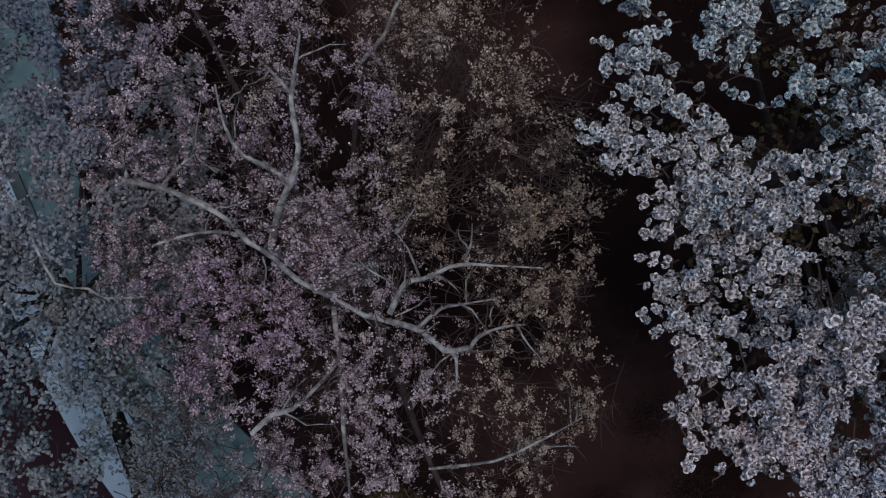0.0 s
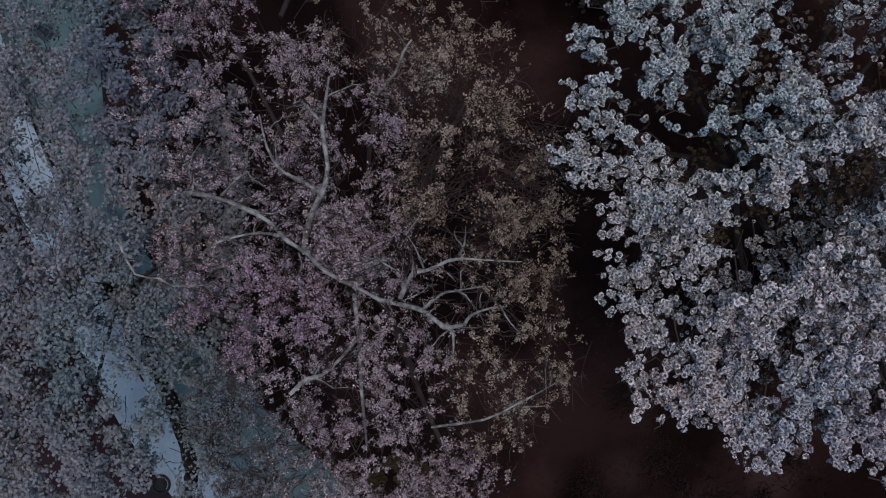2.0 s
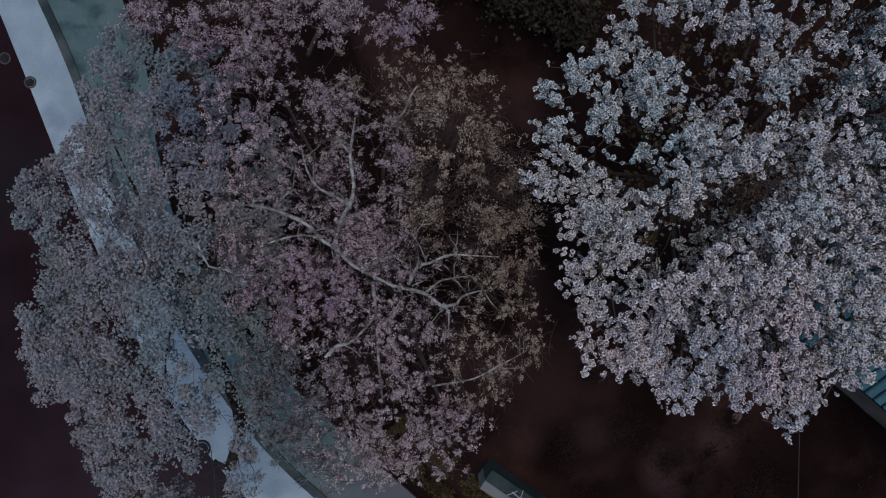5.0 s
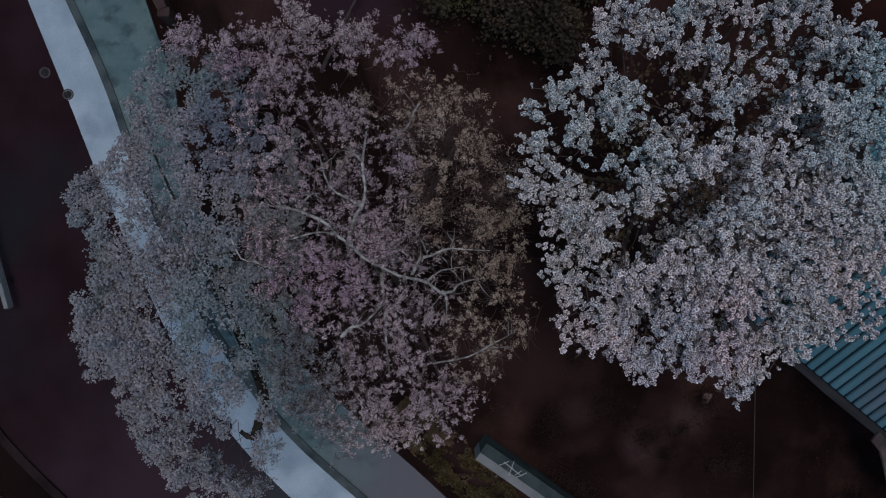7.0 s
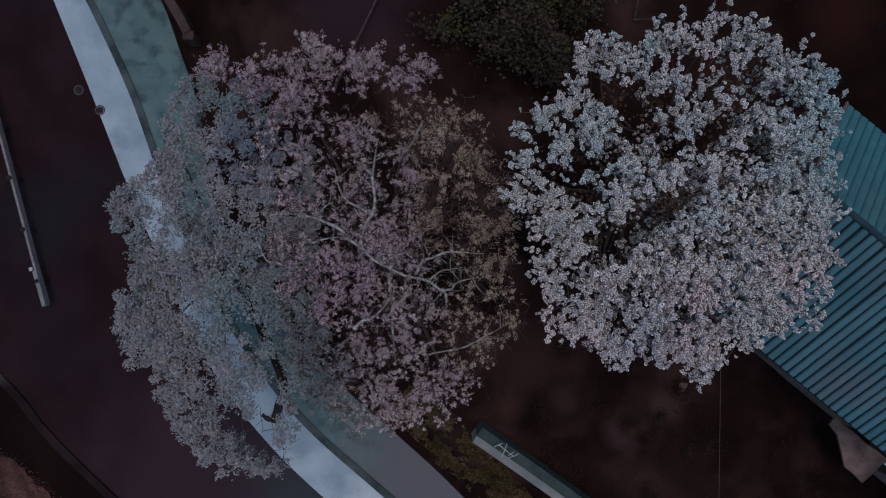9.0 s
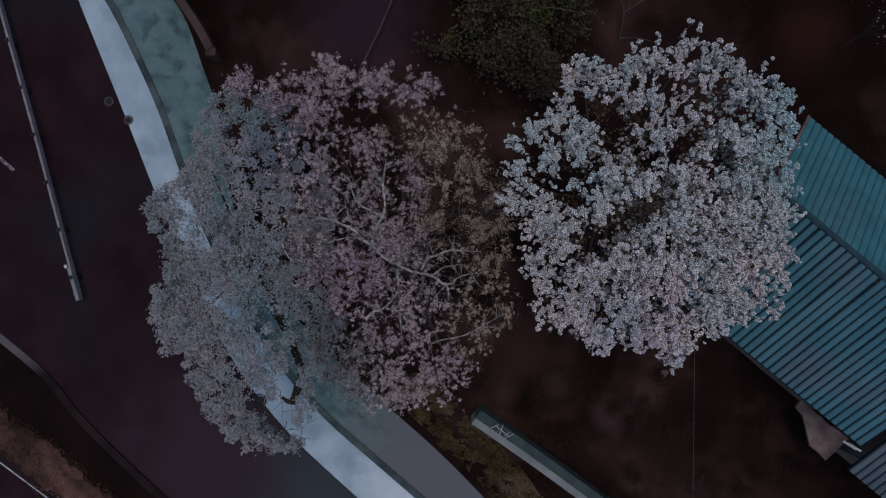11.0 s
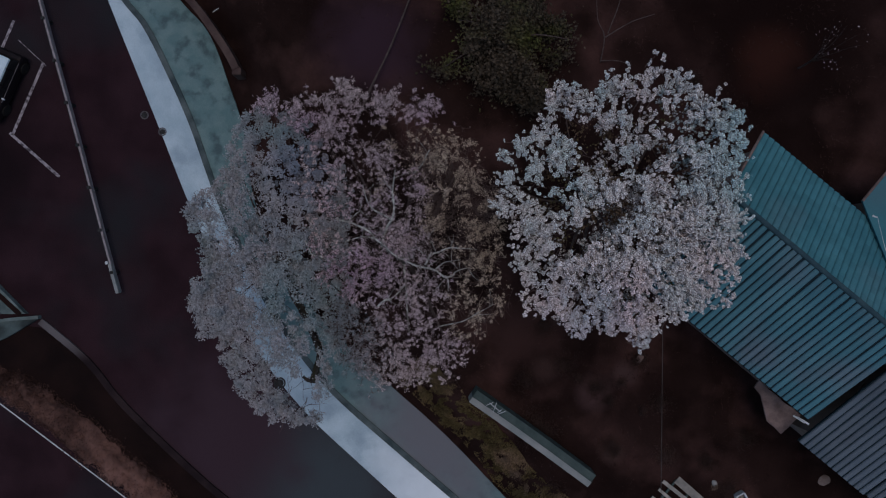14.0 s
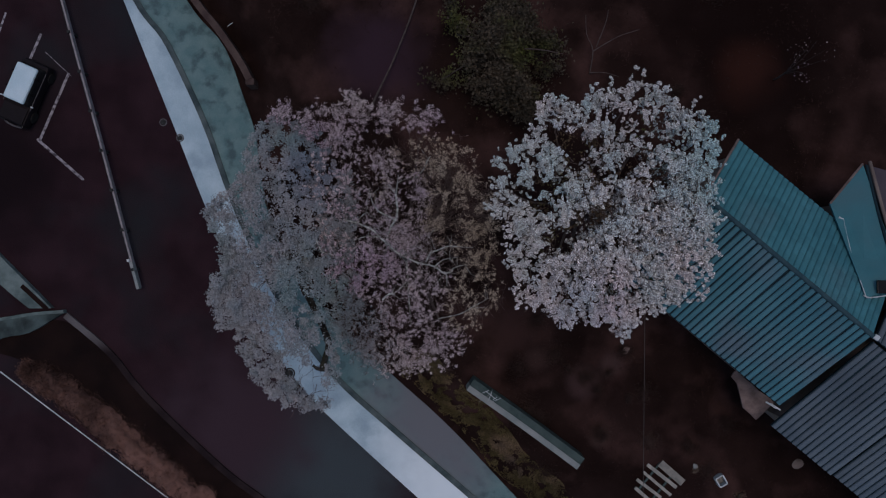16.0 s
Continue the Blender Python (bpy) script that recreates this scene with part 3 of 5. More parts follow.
def build_car():
    t = thing("small_car", -19.86, 7.50, 0.0, -23.5, "small dark car with a pale blue-white roof in a parking bay", "car")
    body = part("body", box(bmesh.new(), 0, -0.35, 0.50, 1.44, 3.2, 0.56, 0.14, 0.95), M_BODY, t)
    cab = part("cabin", box(bmesh.new(), 0, 0.02, 0.94, 1.36, 2.0, 0.48, 0.12, 0.78), M_GLASS, t, "dark tinted glasshouse")
    bm = bmesh.new()
    box(bm, 0.0, 0, 1.26, 1.04, 1.78, 0.18, 0.085)
    for v in bm.verts:
        v.co.z -= 0.06 * (v.co.x / 0.5) ** 2 + 0.03 * (v.co.y / 0.87) ** 4
    part("roof", bm, M_CAB, cab, "pale blue-white painted roof panel")
    for s in (-1, 1):
        for y in (-0.32, 0.42):
            part("pillar", box(bmesh.new(), s * 0.60, y, 1.08, 0.04, 0.05, 0.42, 0.01), M_BODY, cab)
        part("sill_trim", box(bmesh.new(), s * 0.70, -0.1, 0.80, 0.03, 1.9, 0.03, 0.008), M_RIM, body, "thin grey side trim")
        part("mirror", box(bmesh.new(), s * 0.78, -0.86, 0.92, 0.13, 0.07, 0.10, 0.025), M_FLASH, t)
        part("headlight", box(bmesh.new(), s * 0.48, -1.90, 0.62, 0.30, 0.10, 0.14, 0.03), M_GLASS, body)
    part("bonnet", box(bmesh.new(), 0, -1.42, 0.80, 1.22, 0.80, 0.08, 0.03), M_BODY, t)
    limb("bumper", ((-0.66, -1.72, 0.45), (-0.42, -1.96, 0.45), (0.0, -2.02, 0.45), (0.42, -1.96, 0.45), (0.66, -1.72, 0.45)), 0.05, 0.05, M_RIM, t, 6, 4)
    for y in (-1.3, 0.75):
        for s in (-1, 1):
            bm = bmesh.new()
            bmesh.ops.create_cone(bm, cap_ends=True, segments=20, radius1=0.28, radius2=0.28, depth=0.16)
            bmesh.ops.bevel(bm, geom=[e for e in bm.edges if any(len(fc.verts) > 4 for fc in e.link_faces)], offset=0.03, segments=2, affect="EDGES")
            wheel = part("wheel", bm, M_RUBBER, t)
            wheel.matrix_basis = pose(s * 0.66, y, 0.28, 0, 90, 0)


build_ground()
build_road()
build_ring_cover(-13.62, 5.87, 0.008, 0.19, "small round metal cover flush in the asphalt")
build_ring_cover(-12.76, 5.10, 0.124, 0.19, "small round metal cover at the footway's edge")
build_ring_cover(-7.43, -6.22, 0.124, 0.27, "dark round cast-iron cover in the footway", True)
build_guardrail()
build_lines()
build_car()


# ---- walls and banks ----
def build_walls():
    pts = ((-14.3, 15.2), (-11.92, 11.39), (-10.85, 10.07), (-9.76, 8.48), (-9.3, 7.62))
    w = part("wall_brown", ribbon(pts, offset_line(pts, 0.32), -0.2, 1.15, 3), M_WALL)
    tagged(w, "low brown rendered garden wall beside the verge", "wall", kind="structure")
    end = part("wall_end", box(bmesh.new(), -9.14, 7.60, 0.5, 0.42, 0.34, 1.24, 0.07), M_WALL)
    tagged(end, "dull brown worn pier at the end of the garden wall", "wall pier", kind="structure")
    a = ((1.0, -6.38), (1.4, -6.65), (3.42, -8.06), (5.80, -9.80))
    mid = offset_line(a, 0.25)
    w = part("wall_yard", ribbon(a, mid, 0.3, 3.4, 3), M_CONC)
    tagged(w, "low pale concrete retaining wall in the yard", "wall", kind="structure")
    w = part("wall_yard_ledge", ribbon(mid, offset_line(a, 0.58), 0.5, 3.37, 3), M_TEALCONC)
    tagged(w, "mossy teal concrete ledge behind the retaining wall", "wall", kind="structure")
    edge = ((-18.2, -3.35), (-16.01, -5.20), (-14.3, -7.25), (-10.51, -10.80), (-7.9, -12.8), (-4.0, -16.6))
    k = part("kerb_far", ribbon(edge, offset_line(edge, -0.30), -0.2, 0.10, 4), M_DARKKERB)
    tagged(k, "worn brownish kerb along the far road edge", "kerb", kind="structure")
    inner = ((-24.0, -4.75), (-20.6, -4.2), (-18.4, -3.75), (-16.2, -5.45), (-14.5, -7.5), (-10.72, -11.0), (-8.1, -13.0), (-4.2, -16.8))
    outer = ((-24.0, -5.1), (-21.6, -5.3), (-19.4, -6.1), (-17.7, -7.1), (-15.9, -8.9), (-12.2, -12.4), (-9.6, -14.6), (-5.7, -18.3))
    # flat black strip between the far kerb and the hedge
    bed = part("planting_bed", ribbon(inner, outer, -0.2, 0.05, 4), M_BLACK)
    tagged(bed, "black ground strip behind the far kerb", "planting bed", kind="structure")
    s = part("culvert_wall", ribbon(((-24.0, 2.05), (-21.38, -0.58), (-18.85, -3.12)), ((-24.0, 0.40), (-21.37, -1.96), (-19.94, -3.13)), -0.2, 0.30, 3), M_CULVERT)
    tagged(s, "pale teal concrete culvert wall by the road", "culvert wall", kind="structure")
    # the slot's inner shade is a thin black plate laid on the wall
    slot = part("drain_slot", box(bmesh.new(), 0, 0, 0.302, 1.66, 0.22, 0.012), M_BLACK)
    slot.matrix_basis = pose(-19.68, -2.60, 0, 0, 0, -42.4)
    tagged(slot, "thin black plate on the culvert wall for the slot's shade", "drain", kind="structure")
    lip = ((-24.0, -4.0), (-21.36, -3.59), (-19.72, -3.32), (-18.28, -3.2))
    s = part("culvert_kerb", ribbon(lip, offset_line(lip, -0.15), -0.2, 0.30, 3), M_CULVERT)
    tagged(s, "teal-grey concrete lip of the culvert", "culvert kerb", kind="structure")
    s = part("culvert_slab", ribbon(offset_line(lip, -0.15), ((-24.0, -5.8), (-21.36, -4.6), (-19.99, -4.32), (-18.41, -3.39)), -0.2, 0.22, 3), M_SLAB)
    tagged(s, "worn teal concrete slab at the culvert", "culvert slab", kind="structure")


build_walls()

# ---- trees ----


def build_white_tree():
    cx, cy = 5.58, 1.28
    gz = ground_z(cx, cy)
    t = thing("cherry_tree", cx, cy, 0, 0, "cherry tree covered in dense white double blossom", "tree")
    rng = np.random.default_rng(21)
    limb("trunk", ((0.1, -0.1, gz - 0.2), (0.0, 0.05, gz + 1.1), (-0.1, 0.0, gz + 2.2), (0.05, 0.1, gz + 3.2)), 0.27, 0.17, M_DARKBARK, t, 10, 5, rng)
    radii = (3.85, 4.11, 4.37, 4.65, 4.95, 4.84, 4.69, 4.68, 4.47, 4.14, 3.66, 4.12, 4.03, 3.85, 3.66, 3.76, 3.98, 3.84, 3.86, 3.48, 3.46, 3.46, 4.1, 4.33, 4.22, 4.19, 4.26, 4.18, 4.54, 3.98, 4.29, 4.42, 4.55, 4.29, 4.24, 4.09)
    for k in range(13):
        a = 2 * math.pi * k / 13 + rng.uniform(-0.2, 0.2)
        r = radius_at(radii, a)
        p0 = (0.05, 0.1, gz + 2.5 + 0.05 * k)
        p1 = (r * 0.30 * math.cos(a), r * 0.30 * math.sin(a), 6.8 + rng.uniform(-0.4, 0.4))
        p2 = (r * 0.62 * math.cos(a + 0.1), r * 0.62 * math.sin(a + 0.1), 8.2 + rng.uniform(-0.3, 0.3))
        p3 = (r * 0.90 * math.cos(a), r * 0.90 * math.sin(a), 9.0)
        limb("limb", (p0, p1, p2, p3), 0.065, 0.015, M_DARKBARK, t, 6, 4, rng)
    # open places between the boughs
    gaps = ((-1.39, -1.32, 0.36), (-1.87, -1.62, 0.22), (-1.05, -0.58, 0.22), (-0.35, -0.41, 0.30), (-0.61, -0.75, 0.22), (0.17, -0.36, 0.17), (-0.31, 0.72, 0.17), (-1.05, 1.53, 0.25), (-0.66, 1.53, 0.2), (-1.48, 2.1, 0.18), (-0.18, 2.24, 0.18), (-2.35, 0.42, 0.16), (-3.43, 0.2, 0.2))
    gaps += ((-1.15, -0.98, 0.24), (-0.75, -1.15, 0.18), (-2.26, -0.55, 0.1), (-2.48, -2.22, 0.17), (-1.31, -2.37, 0.1), (0.77, 1.2, 0.24), (0.38, 1.07, 0.16), (1.12, 1.67, 0.26), (-0.01, 0.03, 0.13), (0.9, 0.2, 0.13), (1.97, 0.95, 0.26), (0.76, -1.54, 0.15), (1.43, 2.5, 0.17), (-1.0, 1.05, 0.13), (0.29, -0.13, 0.2))
    lines, places = sprays((0, 0), radii, 10.9, 9.5, 2350, (0.3, 0.75), 11, 6, 0.038, rng, tuple((x, y, r * 1.15) for x, y, r in gaps), 0.3, 0.75, 0.55, 0.95, 0.03, (0.10, -0.10), 1, 2.1, (-0.48, 0.25))
    tips, ends = sprays((0, 0), tuple(r * 1.07 for r in radii), 10.4, 9.5, 170, (0.35, 0.85), 12, 5, 0.030, rng, (), 0.2, 0.4, 0.08, 0.0, 0.0)
    l2, low = sprays((0, 0), radii, 9.0, 8.3, 420, (0.6, 1.3), 8, 5, 0.07, rng, tuple((x, y, r * 0.8) for x, y, r in gaps), 0.3, 0.5, 0.6, 1.0, 0.1, (0.16, -0.12), 1)
    l3, full = sprays((-2.05, 1.25), (0.6, 0.5, 0.65, 0.45, 0.6, 0.5), 10.5, 10.3, 26, (0.3, 0.7), 11, 6, 0.038, rng, (), 0.2, 0.3, 0.6, 0.0, 0.03, (0.0, 0.0), 1)
    l4, more = sprays((-2.75, 0.9), (0.5, 0.4, 0.55, 0.4, 0.5, 0.45), 10.2, 10.0, 18, (0.3, 0.7), 11, 6, 0.038, rng, (), 0.2, 0.3, 0.6, 0.0, 0.03, (0.0, 0.0), 1)
    lines, places = lines + tips + l2 + l3 + l4, np.concatenate([places, ends, low, full, more])
    link_mesh("twig_mass", twig_mesh("twig_mass", lines, 0.014, 0.004, rng), M_TWIG, t, "thin brown twigs", "stuff")
    _, leaves = sprays((0, 0), tuple(r * 0.92 for r in radii), 9.8, 8.9, 170, (0.5, 1.1), 5, 7, 0.09, rng, (), 0.2, 0.5, 0.6, 0.0, 0.3)
    link_mesh("leaf_mass", scatter("leaf_mass", leaf_pair(rng, 2), leaves, rng.uniform(0.05, 0.1, len(leaves)), rng), M_YOUNG, t, "bronze-green young leaves deep in the crown", "stuff")
    sizes = rng.uniform(0.052, 0.098, len(places))
    order = np.argsort(-places[:, 2])
    near, rest = order[:300], order[300:]
    temps = [rosette(rng) for _ in range(4)]
    per = len(temps[0][1])
    for q in range(4):
        sel = rest[q::4]
        link_mesh("blossom_mass", with_hearts(scatter("blossom_mass", temps[q], places[sel], sizes[sel], rng, 0.95), M_BLOOM, per), None, t, "dense white blossom", "stuff")
    single = [with_hearts(raw("blossom", *temps[q]), M_BLOOM, per) for q in range(4)]
    for k, i in enumerate(near):
        ob = new("blossom", single[k % 4])
        ob.parent = t
        ob.matrix_basis = Matrix.LocRotScale(Vector(places[i]), Euler((rng.normal(0, 0.5), rng.normal(0, 0.5), rng.uniform(0, 6.28))), Vector((1, 1, 1)) * float(sizes[i]))


def build_mauve_tree():
    cx, cy = -1.6, -0.3
    gz = ground_z(cx, cy)
    t = thing("blossom_tree", cx, cy, gz, 0, "half-bare cherry tree with pale limbs and sparse mauve blossom", "tree")
    t.matrix_basis = Matrix.Identity(4)
    rng = np.random.default_rng(31)
    limb("trunk", ((cx, cy, gz - 0.2), (cx + 0.1, cy - 0.1, 4.0), (cx - 0.05, cy - 0.1, 5.6), (-1.55, -0.45, 7.0), (-1.36, -0.62, 8.45)), 0.30, 0.07, M_BARK, t, 10, 5, rng)
    limb("limb", ((-1.6, -0.42, 5.6), (-1.9, -0.25, 7.0), (-2.08, 0.01, 8.45)), 0.12, 0.075, M_BARK, t, 8, 5, rng)
    limb("limb", ((-1.6, -0.42, 6.0), (-1.45, -0.6, 7.2), (-1.35, -0.72, 8.2)), 0.08, 0.05, M_BARK, t, 8, 5, rng)
    limb("limb", ((-1.6, -0.4, 4.8), (-0.6, 0.6, 6.2), (-0.1, 1.5, 7.0), (0.4, 2.4, 7.5)), 0.10, 0.03, M_DARKBARK, t, 7, 5, rng)
    limb("limb", ((-1.6, -0.4, 4.6), (-0.8, -1.6, 6.2), (-0.3, -2.6, 7.3), (0.2, -3.6, 7.5)), 0.09, 0.03, M_DARKBARK, t, 7, 5, rng)
    limb("limb", ((-1.6, -0.4, 5.0), (-1.3, 1.4, 6.6), (-1.1, 2.4, 7.3), (-0.95, 3.6, 7.4)), 0.05, 0.02, M_DARKBARK, t, 7, 5, rng)
    limb("limb", ((-1.6, -0.4, 5.0), (-2.6, 1.6, 6.6), (-3.4, 3.2, 7.0), (-4.3, 4.6, 6.7)), 0.05, 0.02, M_DARKBARK, t, 7, 5, rng)
    boughs = []

    def bough(pts, r0, r1):
        """A pale crooked bough of the bare crown."""
        boughs.append(pts)
        kinked = [Vector(p) + (Vector(rng.normal(0, 0.032, 3)) if 0 < i < len(pts) - 1 else Vector((0, 0, 0))) for i, p in enumerate(pts)]
        limb("limb", kinked, r0 * 0.74, r1 * 0.6, M_BARK, t, 7, 2, rng)

    bough(((-3.48, 0.75, 9.30), (-3.18, 0.72, 9.20), (-2.83, 0.58, 9.15), (-2.50, 0.43, 9.10), (-2.36, 0.29, 9.05), (-2.20, 0.07, 8.95), (-1.98, -0.14, 8.80), (-1.69, -0.39, 8.60), (-1.31, -0.63, 8.50), (-0.87, -0.70, 8.80), (-0.53, -0.77, 9.00), (-0.24, -0.93, 9.10), (0.04, -1.07, 9.15), (0.28, -1.08, 9.20)), 0.045, 0.05)
    bough(((-0.60, -0.73, 9.00), (-0.40, -0.43, 9.10), (-0.24, -0.28, 9.20), (0.04, -0.18, 9.30), (0.25, -0.12, 9.30), (0.59, -0.17, 9.25), (1.09, -0.21, 9.20)), 0.05, 0.012)
    bough(((-0.31, -0.91, 9.05), (-0.06, -0.68, 9.10), (0.19, -0.59, 9.20), (0.56, -0.55, 9.20)), 0.035, 0.012)
    bough(((0.04, -1.07, 9.15), (0.10, -1.25, 9.10), (0.15, -1.58, 9.00)), 0.04, 0.015)
    bough(((0.30, -1.08, 9.20), (0.40, -0.91, 9.30), (0.65, -0.82, 9.30), (0.89, -0.82, 9.30)), 0.035, 0.012)
    bough(((-2.08, 0.01, 8.40), (-1.90, 0.53, 8.70), (-1.71, 0.80, 9.00), (-1.66, 1.15, 9.00), (-1.67, 1.57, 9.10), (-1.64, 2.08, 9.10), (-1.59, 2.39, 9.10)), 0.07, 0.025)
    bough(((-1.69, 1.73, 9.10), (-1.89, 1.94, 9.15), (-1.99, 2.04, 9.20)), 0.035, 0.018)
    bough(((-1.73, 0.75, 8.90), (-2.04, 0.92, 8.80), (-2.33, 1.16, 8.70), (-2.56, 1.50, 8.60), (-2.72, 1.96, 8.50)), 0.05, 0.02)
    bough(((-3.07, 0.71, 9.20), (-2.82, 0.96, 9.25), (-2.65, 1.03, 9.30)), 0.03, 0.012)
    bough(((-3.42, 0.76, 9.30), (-3.52, 1.04, 9.35), (-3.56, 1.24, 9.40)), 0.03, 0.012)
    bough(((-3.22, 0.04, 9.10), (-2.88, 0.10, 9.00), (-2.60, 0.19, 8.90), (-2.30, 0.16, 8.80)), 0.02, 0.03)
    bough(((-2.18, -2.11, 8.90), (-1.98, -1.91, 8.80), (-1.80, -1.84, 8.70), (-1.53, -1.70, 8.40), (-1.30, -1.40, 8.10)), 0.04, 0.04)
    bough(((-1.35, -0.72, 8.20), (-1.31, -1.42, 8.00), (-1.31, -1.84, 8.00), (-1.24, -2.27, 8.00), (-1.18, -3.16, 7.90)), 0.05, 0.03)
    bough(((-4.54, 0.07, 9.10), (-4.34, -0.37, 9.00), (-4.07, -0.48, 8.90), (-3.86, -0.51, 8.80), (-3.49, -0.56, 8.60)), 0.02, 0.02)
    bough(((0.23, -0.12, 9.30), (0.28, 0.07, 9.30), (0.32, 0.28, 9.20)), 0.025, 0.01)
    bough(((-0.18, -2.89, 7.60), (0.68, -2.70, 8.00), (1.09, -2.47, 8.20), (1.49, -2.20, 8.30), (1.69, -2.06, 8.30)), 0.03, 0.012)
    bough(((-0.26, -0.30, 9.20), (-0.40, 0.01, 9.20), (-0.55, 0.22, 9.20)), 0.018, 0.008)
    bough(((-0.60, -0.36, 9.00), (-0.82, -0.28, 9.00), (-0.95, -0.12, 9.00)), 0.016, 0.008)
    bough(((-1.05, 2.41, 7.80), (-0.74, 2.71, 8.00), (-0.59, 2.97, 8.10), (-0.48, 3.18, 8.10)), 0.035, 0.03)
    # fine bare twigs off the limbs
    lines = []
    for pts in boughs:
        sm = smooth_line(pts, 4)
        for _ in range(int(len(pts) * 2.6)):
            i = rng.integers(1, len(sm) - 1)
            d = (sm[i + 1] - sm[i - 1]).normalized()
            s = Vector((-d.y, d.x, 0)) * rng.choice([-1, 1])
            ln = rng.uniform(0.2, 0.7)
            en = sm[i] + (d * rng.uniform(0.2, 0.9) + s * rng.uniform(0.4, 1.0)) * ln + Vector((0, 0, rng.uniform(-0.2, 0.15)))
            md = (sm[i] + en) / 2 + Vector(rng.normal(0, 0.06, 3))
            lines.append((sm[i].copy(), md, en))
    pale = [q for k, q in enumerate(lines) if k % 5 == 0]
    link_mesh("twig_mass", twig_mesh("twig_mass", pale, 0.015, 0.005, rng), M_BARK, t, "pale crooked side twigs", "stuff")
    radii = (3.56, 3.46, 3.4, 3.52, 3.77, 4.26, 4.38, 4.4, 4.32, 4.34, 4.36, 4.48, 4.89, 4.9, 4.51, 4.0, 3.64, 3.32, 3.14, 3.12, 3.09, 3.23, 3.48, 3.81, 4.51, 4.96, 5.28, 5.23, 5.29, 5.22, 4.93, 4.98, 4.86, 4.47, 3.84, 3.67)
    gaps = ((0.12, -0.71, 0.36), (-0.46, -0.03, 0.34), (-1.14, 0.84, 0.42), (0.22, -1.45, 0.19), (-0.56, -3.2, 0.2), (-1.53, -3.44, 0.22), (0.86, -3.25, 0.34), (-2.12, 0.65, 0.18), (-2.6, 1.04, 0.21), (-0.27, 1.23, 0.19), (-2.9, 2.26, 0.24), (0.86, -0.52, 0.22), (0.52, -2.62, 0.25), (1.0, -1.4, 0.17), (-1.24, 3.28, 0.19), (-2.5, 3.95, 0.38), (-1.6, 3.95, 0.3), (-3.6, -1.35, 0.34), (0.5, 0.35, 0.22))
    l2, places = sprays((-1.6, 0.2), radii, 8.8, 7.5, 2500, (0.35, 0.95), 5.4, 24, 0.040, rng, gaps, 0.2, 0.75, 0.62, 0.92, 0.10, (0.0, -0.02), 2, 1.8, (-0.28, 0.34), 1.2)
    # fuller bunches on single boughs
    for x, y, r, z, n in ((-2.2, 2.72, 0.75, 8.5, 60), (-0.85, 1.74, 0.42, 8.6, 26), (-1.24, 0.6, 0.3, 8.7, 14), (-2.1, 1.67, 0.5, 8.5, 26), (1.2, -2.66, 0.6, 8.0, 40), (0.5, -3.4, 0.75, 7.9, 60), (-0.36, -3.9, 0.75, 7.8, 50), (-3.0, -1.1, 0.7, 8.2, 30), (0.0, 2.75, 0.6, 8.2, 26), (-3.2, -3.9, 0.8, 7.4, 120), (-2.6, -3.3, 0.7, 7.6, 80), (-2.2, -2.6, 0.5, 7.8, 34), (-1.6, -2.9, 0.5, 7.8, 34), (-1.5, -3.75, 0.5, 7.7, 40), (-0.7, -4.4, 0.6, 7.5, 40), (-2.4, -4.5, 0.85, 7.4, 115), (-1.4, -4.6, 0.7, 7.4, 55), (-3.7, -2.9, 0.7, 7.5, 85), (-3.4, -2.1, 0.6, 7.8, 34), (1.5, -1.2, 0.6, 8.0, 30)):
        l5, more = sprays((x, y), (r, r * 0.8, r * 1.15, r * 0.9, r * 1.2, r * 0.85), z + 0.2, z - 0.3, n, (0.3, 0.7), 5.0, 26, 0.046, rng, (), 0.2, 0.3, 0.62, 0.0, 0.12, (0.0, 0.0), 2)
        l2, places = l2 + l5, np.concatenate([places, more])
    # a lower northern fringe
    for x, y, r, n in ((-3.55, 4.95, 1.0, 160), (-2.05, 4.85, 0.85, 115), (-0.75, 4.8, 0.75, 70), (-4.9, 4.7, 0.9, 110), (-6.1, 4.85, 0.75, 80), (-4.15, 4.0, 0.65, 80)):
        l6, more = sprays((x, y), (r * 1.2, r * 0.8, r, r * 0.75, r * 1.2, r * 0.9, r * 0.7), 7.9, 7.4, n, (0.3, 0.8), 5.0, 28, 0.055, rng, (), 0.2, 0.4, 0.62, 0.9, 0.12, (0.0, 0.0), 2, 2.0, (-0.5, 0.1))
        l2, places = l2 + l6, np.concatenate([places, more])
    # a mat of brown bare twigs
    l3, few = sprays((0.3, 1.7), (2.3, 1.2, 1.7, 2.2, 1.1, 1.9, 1.2, 2.4), 8.1, 7.3, 460, (0.4, 1.2), 1.5, 8, 0.04, rng, (), 0.1, 0.6, 0.6, 1.0, 0.5)
    # a lower storey of dim twigs and few blossoms
    l4, low = sprays((-1.6, 0.2), radii, 7.2, 6.4, 800, (0.6, 1.6), 3.5, 16, 0.05, rng, (), 0.2, 0.7, 0.6, 0.0, 0.5, (0.0, 0.0), 2)
    link_mesh("twig_mass", twig_mesh("twig_mass", lines + l2 + l3 + l4, 0.009, 0.003, rng), M_TWIG, t, "fine brown bare twigs", "stuff")
    places = np.concatenate([places, few, low])
    sizes = rng.uniform(0.019, 0.039, len(places))
    tone = np.array([x + 0.55 * y + 0.6 + 2.2 * noise.noise(Vector((x * 0.55, y * 0.55, 3.0))) for x, y, z in places]) + rng.normal(0, 0.35, len(places))
    tone[places[:, 1] > 4.1] = -1.0
